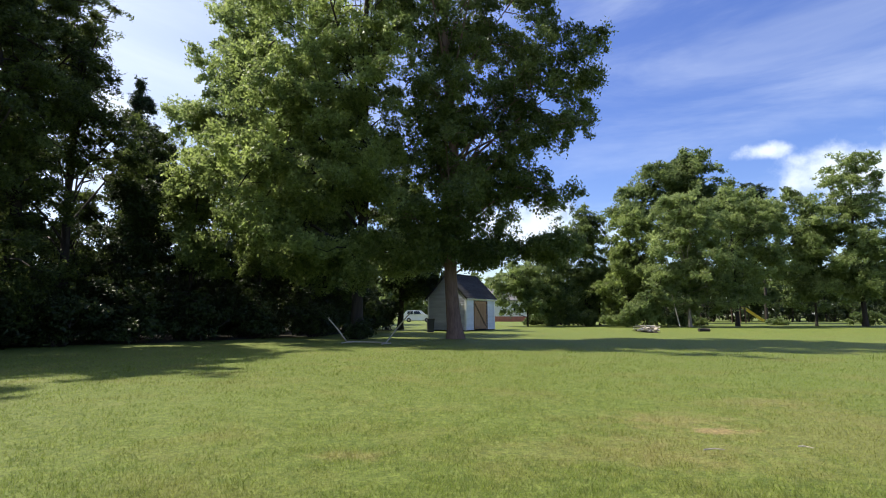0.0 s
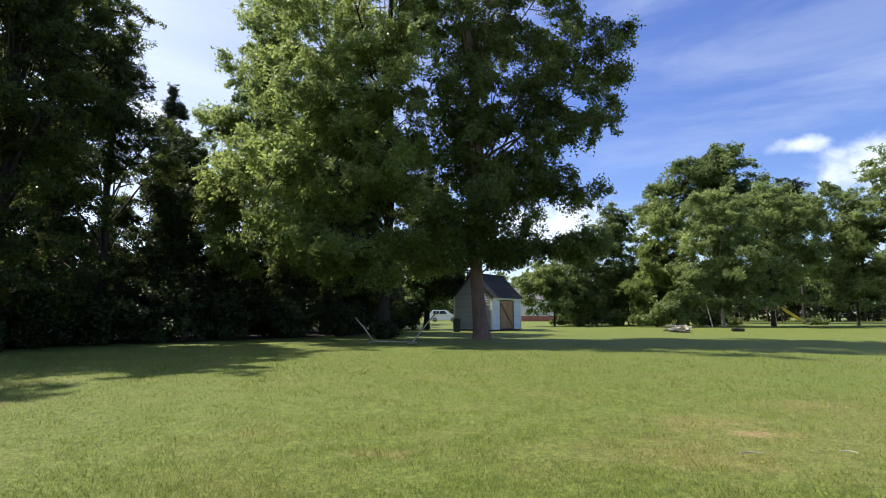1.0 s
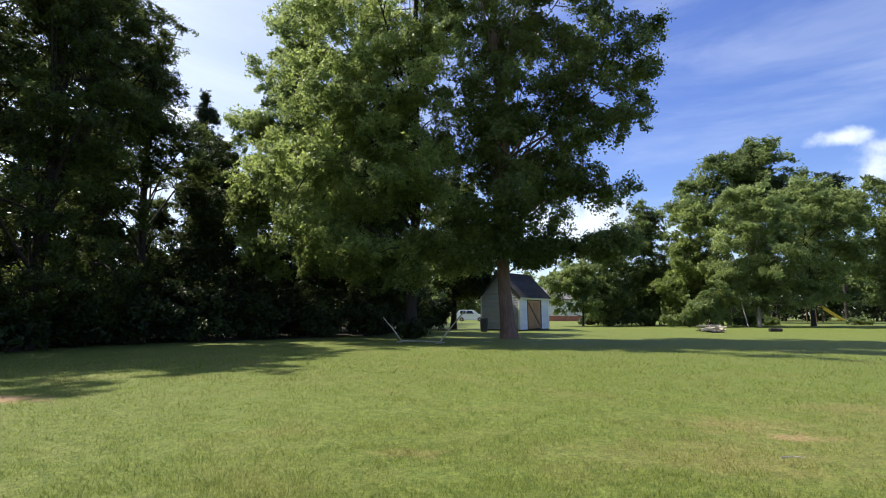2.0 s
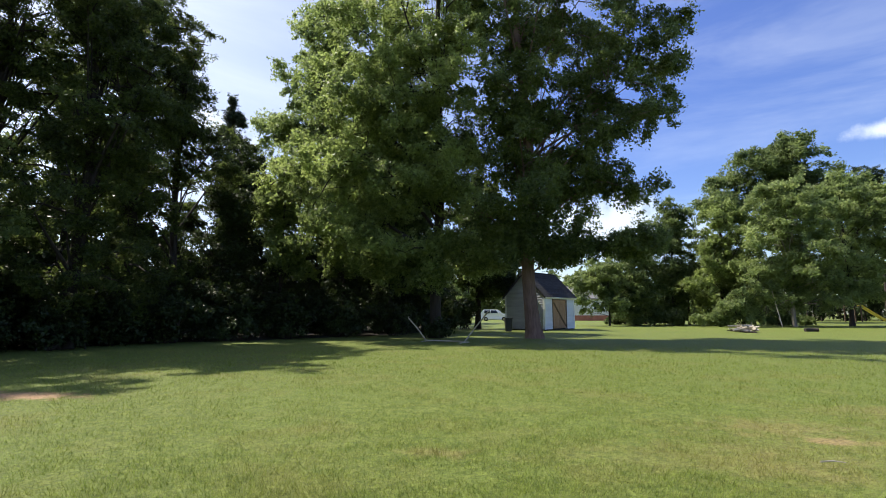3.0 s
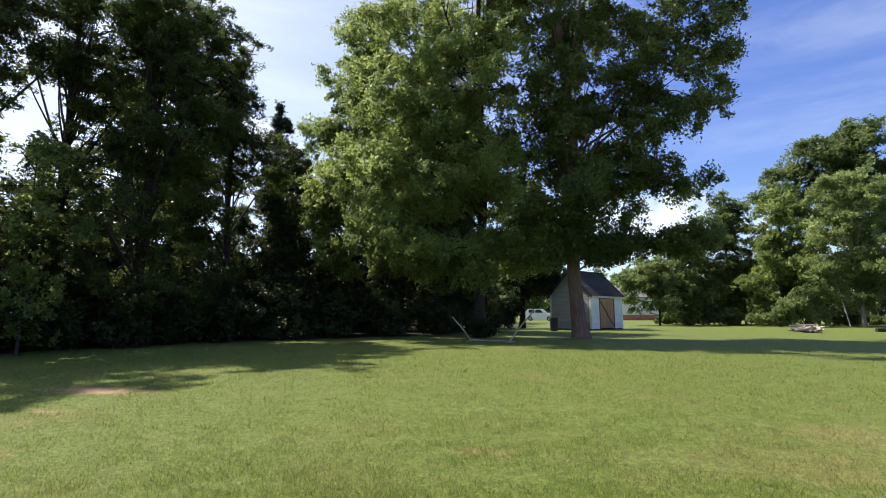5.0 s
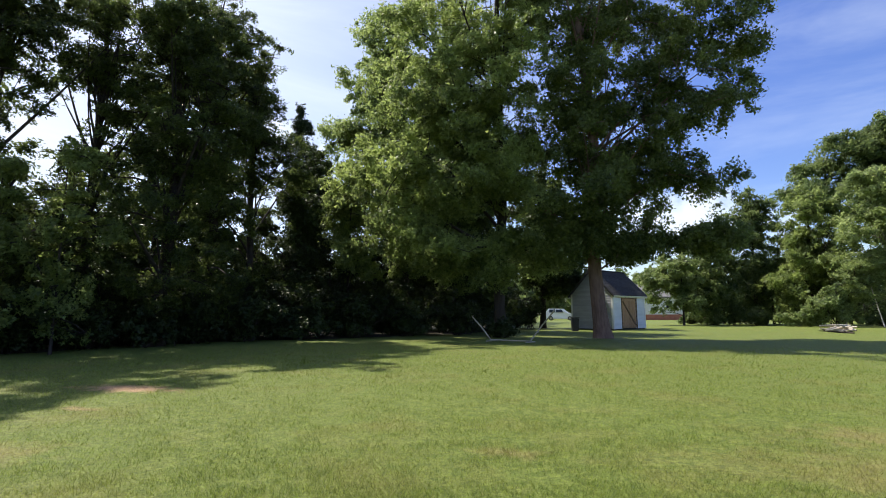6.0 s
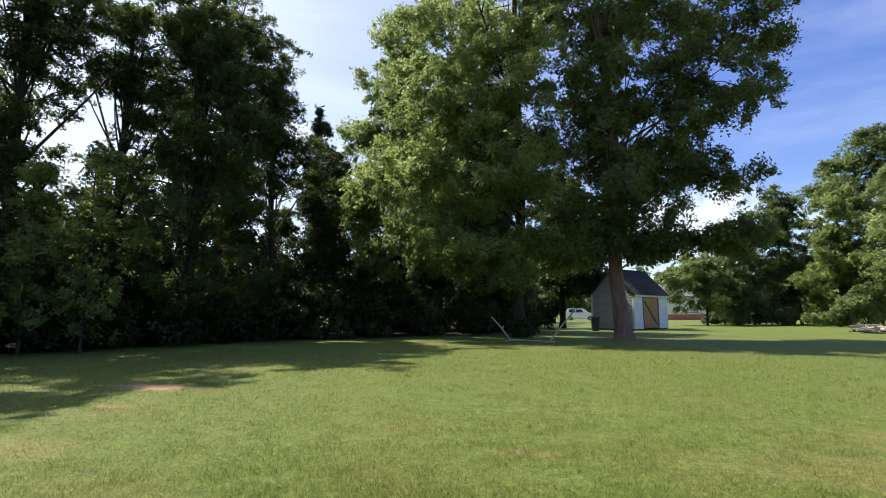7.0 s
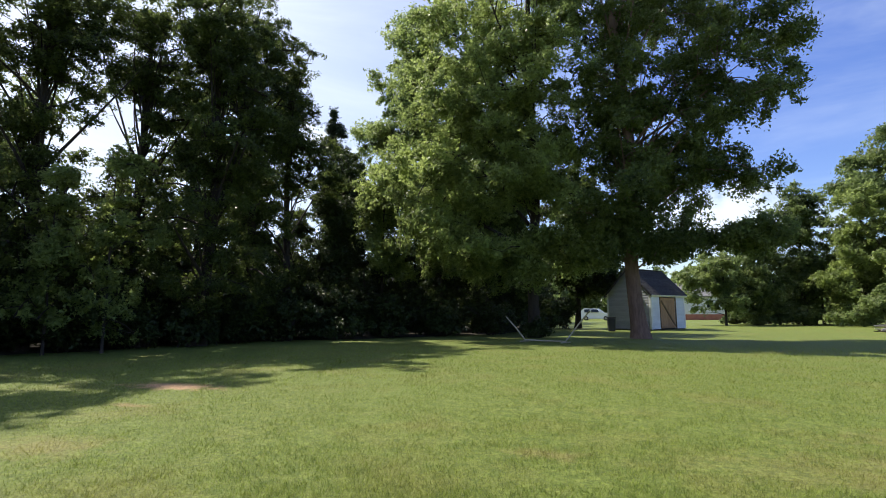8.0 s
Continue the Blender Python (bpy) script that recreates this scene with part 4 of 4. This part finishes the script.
def make_bin():
    ob = empty("rubbish_bin", pose(-0.78, 31.5, 0, 0, 0, 12), "black plastic rubbish bin beside the shed", "bin")
    bm = bmesh.new()
    box(bm, (-0.22, -0.22, 0), (0.22, 0.22, 0.78))
    for v in bm.verts:
        if v.co.z < 0.1:
            v.co.x *= 0.84
            v.co.y *= 0.84
    bmesh.ops.bevel(bm, geom=list(bm.edges), offset=0.03, segments=2, affect="EDGES")
    part("body", bm, BLACKPLASTIC, ob)
    part("lid", boxed((-0.245, -0.245, 0.782), (0.245, 0.245, 0.84), bevel=0.022), BLACKPLASTIC, ob)
    part("handle", boxed((-0.2, 0.246, 0.72), (0.2, 0.285, 0.76), bevel=0.01), BLACKPLASTIC, ob)


make_bin()


def make_hammock_stand():
    a, b = Vector((-3.62, 19.0, 0)), Vector((-2.06, 18.3, 0))
    d = (b - a).normalized()
    half_foot = 0.32
    thing = empty("hammock_stand", Matrix.Translation((a + b) / 2), "grey steel hammock stand with two slanting arms", "hammock stand")
    o = (a + b) / 2
    half = (b - a).length / 2
    part_runs = (("base_beam", [(-d * half * 1.02 + Vector((0, 0, 0.07))), (d * half * 1.02 + Vector((0, 0, 0.07)))]),
                 ("arm", [(-d * half + Vector((0, 0, 0.07))), (-d * (half + 0.42) + Vector((0, 0, 0.52))), (-d * (half + 0.86) + Vector((0, 0, 0.92)))]),
                 ("arm", [(d * half + Vector((0, 0, 0.07))), (d * (half + 0.48) + Vector((0, 0, 0.62))), (d * (half + 0.98) + Vector((0, 0, 1.15)))]))
    for nm, pts in part_runs:
        place(nm, tube_mesh(nm, [(pts, [0.025] * len(pts))], 8), STEEL, thing)
    side = Vector((-d.y, d.x, 0))
    for s in (-1, 1):
        c = d * half * s + Vector((0, 0, 0.035))
        place("foot_bar", tube_mesh("foot_bar", [([c - side * half_foot, c + side * half_foot], [0.025, 0.025])], 8), STEEL, thing)
    for nm, p in (("hook", part_runs[1][1][-1]), ("hook", part_runs[2][1][-1])):
        place(nm, tube_mesh(nm, [([p, p + Vector((0, 0, 0.05)), p + Vector((0, 0, 0.05)) + d * 0.03], [0.012] * 3)], 6), STEEL, thing)


make_hammock_stand()


# ---- brush pile and sticks on the grass ----
def make_brush():
    rng = random.Random(4)
    pile = empty("brush_pile", pose(12.5, 30.6, 0), "small pile of dry grey logs and branches on grass", "brush pile")
    for i in range(15):
        w = rng.uniform(-0.9, 0.9) + (math.pi if rng.random() < 0.5 else 0)
        l = rng.uniform(0.6, 1.6)
        r = rng.uniform(0.03, 0.075)
        c = Vector((rng.uniform(-0.55, 0.55), rng.uniform(-0.3, 0.3), r + 0.11 * (i % 4)))
        d = Vector((math.cos(w), math.sin(w), rng.uniform(-0.06, 0.16)))
        pts = [c - d * l / 2, c + Vector((0, 0, rng.uniform(0, 0.06))), c + d * l / 2]
        pts = [Vector((p.x, p.y, max(p.z, r * 0.8))) for p in pts]
        place("branch", tube_mesh("branch", [(pts, [r, r * 0.9, r * 0.6])], 7), DEADWOOD if i % 4 else DARKBARK, pile)
    log = empty("log", pose(16.9, 32.6, 0, 0, 0, 8), "short dark log lying on the grass", "log")
    place("bark", tube_mesh("log", [([(-0.38, 0, 0.1), (0, 0.02, 0.11), (0.38, 0, 0.1)], [0.11, 0.12, 0.11])], 10), DARKBARK, log)
    for x, y, l, w in ((2.08, 3.98, 0.17, 4), (2.83, 4.05, 0.1, -28)):
        st = place("twig", tube_mesh("twig", [([(-l / 2, 0, 0.03), (0, 0.004, 0.036), (l / 2, 0, 0.028)], [0.006, 0.005, 0.003])], 6), DEADWOOD)
        st.matrix_world = pose(x, y, 0, 0, 0, w)
        tagged(st, "pale dry twig lying in the grass", "twig", "twigs")


make_brush()


def make_dead_branches():
    for (x, y), pts, r in (((19.2, 43.9), [(-0.9, 0, 0.0), (-0.5, 0.1, 1.6), (0.3, 0.1, 3.0), (0.7, 0.2, 3.9)], 0.055), ((20.2, 43.6), [(0.35, 0, 0.0), (0.1, 0.1, 1.5), (-0.15, 0.2, 3.1)], 0.045)):
        ob = place("dead_branch", tube_mesh("dead_branch", [(pts, [r * (1 - 0.2 * i) for i in range(len(pts))])], 7), DEADWOOD)
        ob.matrix_world = pose(x, y, 0)
        tagged(ob, "bare grey dead branch leaning in the thicket", "branch", "dead branches")


make_dead_branches()


def weeds(x, y, r, h, n, seed):
    rng = np.random.default_rng(seed)
    a, q = rng.uniform(0, 6.28, n), r * rng.uniform(0, 1, n) ** 0.5
    c = np.stack([x + q * np.cos(a), y + q * np.sin(a), 0 * q - 0.005], 1)
    t = rng.uniform(0, 6.28, n)
    s = np.stack([np.cos(t), np.sin(t), 0 * t], 1) * 0.005
    hh = h * rng.uniform(0.4, 1.1, n)
    tip = np.stack([rng.normal(size=n) * 0.25 * hh, rng.normal(size=n) * 0.25 * hh, hh], 1)
    v = np.stack([c - s, c + s, c + tip], 1).reshape(-1, 3)
    ob = place("tall_weeds", fast_mesh("tall_weeds", v, 3), BLADE)
    tagged(ob, "tuft of tall uncut grass standing in the lawn", "weeds", "weed tufts", "stuff")


weeds(10.5, 11.9, 0.55, 0.26, 110, 1)
weeds(-5.9, 9.55, 0.09, 0.20, 45, 2)
weeds(-3.3, 7.9, 0.05, 0.11, 25, 3)
weeds(-1.9, 9.0, 0.05, 0.12, 25, 4)


# ---- houses, car, playground, fence beyond the lawn ----
def house(name, label, at, turn, length, depth, wall_h, base_h, ridge_h, wall_mat, base_mat, windows):
    th = empty(name, pose(*at, 0, 0, turn), label, "house")
    part("foundation", boxed((0, 0, -0.1), (length, depth, base_h)), base_mat, th)
    part("wall", boxed((0.03, 0.03, base_h), (length - 0.03, depth - 0.03, wall_h)), wall_mat, th)
    bm = bmesh.new()
    o = 0.35
    prof = [(-o, wall_h - 0.05), (depth / 2, ridge_h), (depth + o, wall_h - 0.05), (depth + o, wall_h + 0.1), (depth / 2, ridge_h + 0.17), (-o, wall_h + 0.1)]
    a = [bm.verts.new((-o, y, z)) for y, z in prof]
    b = [bm.verts.new((length + o, y, z)) for y, z in prof]
    for i in range(6):
        bm.faces.new((a[i], a[(i + 1) % 6], b[(i + 1) % 6], b[i]))
    bm.faces.new(a[::-1]), bm.faces.new(b)
    bmesh.ops.recalc_face_normals(bm, faces=bm.faces)
    part("roof", bm, ROOFGREY, th)
    for x in (0.05, length - 0.15):
        bm = bmesh.new()
        v = [bm.verts.new((x + dx, y, z)) for dx in (0, 0.1) for y, z in ((0.05, wall_h), (depth - 0.05, wall_h), (depth / 2, ridge_h - 0.02))]
        bm.faces.new(v[:3]), bm.faces.new(v[3:][::-1])
        for i in range(3):
            bm.faces.new((v[i], v[3 + i], v[3 + (i + 1) % 3], v[(i + 1) % 3]))
        bmesh.ops.recalc_face_normals(bm, faces=bm.faces)
        part("gable", bm, wall_mat, th)
    for x in windows:
        win = part("window", boxed((x, -0.04, base_h + 0.9), (x + 1.0, 0.028, base_h + 2.1)), WHITE, th, "white framed window")
        part("pane", boxed((x + 0.07, -0.055, base_h + 0.97), (x + 0.48, -0.042, base_h + 2.03)), GLASSDARK, win)
        part("pane", boxed((x + 0.52, -0.055, base_h + 0.97), (x + 0.93, -0.042, base_h + 2.03)), GLASSDARK, win)


house("brick_based_house", "white sided house on a red brick base", (7.6, 84.5, 0), -4, 11.5, 7.0, 3.5, 0.85, 5.6, WHITE, BRICK, (4.2, 7.6))
house("grey_house", "pale grey house half hidden by the wood", (-24.0, 43.0, 0), 18, 9.0, 6.0, 3.0, 0.3, 4.8, PALESIDING, ROOFGREY, (2.0, 5.4))


def make_car():
    th = empty("car", pose(-4.0, 80.0, 0, 0, 0, 0), "white parked estate car in the distance", "car")
    prof = [(-2.3, 0.24), (2.25, 0.24), (2.3, 0.80), (2.15, 1.05), (1.25, 1.16), (0.55, 1.78), (-1.75, 1.82), (-2.25, 1.2)]
    bm = bmesh.new()
    a = [bm.verts.new((x, -0.88, z)) for x, z in prof]
    b = [bm.verts.new((x, 0.88, z)) for x, z in prof]
    bm.faces.new(a), bm.faces.new(b[::-1])
    for i in range(8):
        bm.faces.new((a[i], b[i], b[(i + 1) % 8], a[(i + 1) % 8]))
    for v in a + b:
        if v.co.z > 1.2:
            v.co.y *= 0.84
    bmesh.ops.recalc_face_normals(bm, faces=bm.faces)
    bmesh.ops.bevel(bm, geom=list(bm.edges), offset=0.06, segments=2, affect="EDGES")
    part("body", bm, CARPAINT, th, smooth=False)
    for x0, x1 in ((-1.65, -0.75), (-0.65, 0.2)):
        bm = bmesh.new()
        f = [bm.verts.new(c) for c in ((x0, -0.885, 1.22), (x1 + 0.35 * (x1 > 0), -0.885, 1.22), (x1, -0.79, 1.68), (x0 + 0.05, -0.79, 1.68))]
        g = [bm.verts.new(q.co + Vector((0, 0.03, 0))) for q in f]
        bm.faces.new(f), bm.faces.new(g[::-1])
        for i in range(4):
            bm.faces.new((f[i], g[i], g[(i + 1) % 4], f[(i + 1) % 4]))
        bmesh.ops.recalc_face_normals(bm, faces=bm.faces)
        part("window", bm, GLASSDARK, th)
    for x in (-1.4, 1.45):
        for y in (-0.84, 0.84):
            w = part("wheel", bmesh.new(), RUBBER, th)
            w.location = (x, y, 0.33)
            bm = bmesh.new()
            bmesh.ops.create_cone(bm, cap_ends=True, segments=20, radius1=0.33, radius2=0.33, depth=0.2, matrix=Matrix.Rotation(math.pi / 2, 4, "X"))
            bmesh.ops.bevel(bm, geom=[e for e in bm.edges if abs(e.verts[0].co.y - e.verts[1].co.y) < 0.01], offset=0.03, segments=1, affect="EDGES")
            bm.to_mesh(w.data)
            bm.free()
            bm = bmesh.new()
            bmesh.ops.create_cone(bm, cap_ends=True, segments=16, radius1=0.2, radius2=0.18, depth=0.22, matrix=Matrix.Rotation(math.pi / 2, 4, "X"))
            part("rim", bm, STEEL, w)


make_car()


def make_playground():
    th = empty("play_tower", pose(42.3, 70.0, 0), "brown wooden play tower with a yellow slide", "play tower")
    for x in (-1.3, -0.1):
        for y in (0, 1.2):
            part("post", boxed((x - 0.06, y - 0.06, -0.05), (x + 0.06, y + 0.06, 3.0)), PLAYWOOD, th)
    part("deck", boxed((-1.36, -0.06, 1.9), (-0.04, 1.26, 1.98)), PLAYWOOD, th)
    bm = bmesh.new()
    a = [bm.verts.new(c) for c in ((-1.5, -0.2, 3.0), (0.1, -0.2, 3.0), (0.1, 1.4, 3.0), (-1.5, 1.4, 3.0), (-0.7, -0.2, 3.6), (-0.7, 1.4, 3.6))]
    for f in ((0, 4, 5, 3), (1, 2, 5, 4), (0, 1, 4), (2, 3, 5), (0, 3, 2, 1)):
        bm.faces.new([a[i] for i in f])
    part("roof", bm, PLAYWOOD, th)
    for z in (2.2, 2.5):
        part("guard_rail", boxed((-1.3, -0.09, z), (-0.1, -0.061, z + 0.12)), PLAYWOOD, th)
    bm = bmesh.new()
    run = ((-0.05, 2.02), (0.25, 1.95), (1.3, 1.2), (2.4, 0.42), (2.9, 0.2), (3.3, 0.18))
    rows = [[bm.verts.new((x, y, z + dz)) for y, dz in ((0.25, 0.17), (0.28, 0.0), (0.82, 0.0), (0.85, 0.17), (0.9, 0.17), (0.87, -0.05), (0.23, -0.05), (0.2, 0.17))] for x, z in run]
    for p, q in zip(rows, rows[1:]):
        for i in range(8):
            bm.faces.new((p[i], p[(i + 1) % 8], q[(i + 1) % 8], q[i]))
    bm.faces.new(rows[0]), bm.faces.new(rows[-1][::-1])
    bmesh.ops.recalc_face_normals(bm, faces=bm.faces)
    part("slide", bm, YELLOW, th, "yellow plastic slide")
    part("slide_foot", boxed((3.0, 0.3, 0.0), (3.1, 0.8, 0.16)), PLAYWOOD, th)
    sw = empty("swing_frame", pose(38.0, 70.6, 0), "wooden swing frame beside the play tower", "swing")
    place("top_beam", tube_mesh("top_beam", [([(-1.9, 0, 2.3), (2.6, 0, 2.3)], [0.06, 0.06])], 6), PLAYWOOD, sw)
    for s in (-1, 1):
        place("leg", tube_mesh("leg", [([(-1.8, 0, 2.3), (-2.1, s * 0.9, 0.0)], [0.05, 0.05])], 6), PLAYWOOD, sw)
    for x in (-0.8, 0.7):
        st = part("swing_seat", boxed((x - 0.25, -0.1, 0.5), (x + 0.25, 0.1, 0.54)), BLACKPLASTIC, sw)
        for dx in (-0.22, 0.22):
            place("chain", tube_mesh("chain", [([(x + dx, 0, 0.54), (x + dx, 0, 2.26)], [0.012, 0.012])], 4), STEEL, st)


make_playground()


def make_fence():
    th = empty("wire_fence", pose(30.0, 74.0, 0), "low dark wire fence with thin posts beyond the trees", "fence")
    post = tube_mesh("post", [([(0, 0, -0.05), (0, 0, 1.2)], [0.02, 0.02])], 6)
    for i in range(17):
        ob = place("post", post, DARKBARK, th)
        ob.location = (i * 3.0, 0, 0)
    place("top_rail", tube_mesh("top_rail", [([(0, 0, 1.2), (48, 0, 1.2)], [0.014, 0.014])], 6), DARKBARK, th)
    for z in (0.2, 0.45, 0.7, 0.95):
        place("wire", tube_mesh("wire", [([(0, 0, z), (48, 0, z)], [0.004, 0.004])], 4), DARKBARK, th)


make_fence()
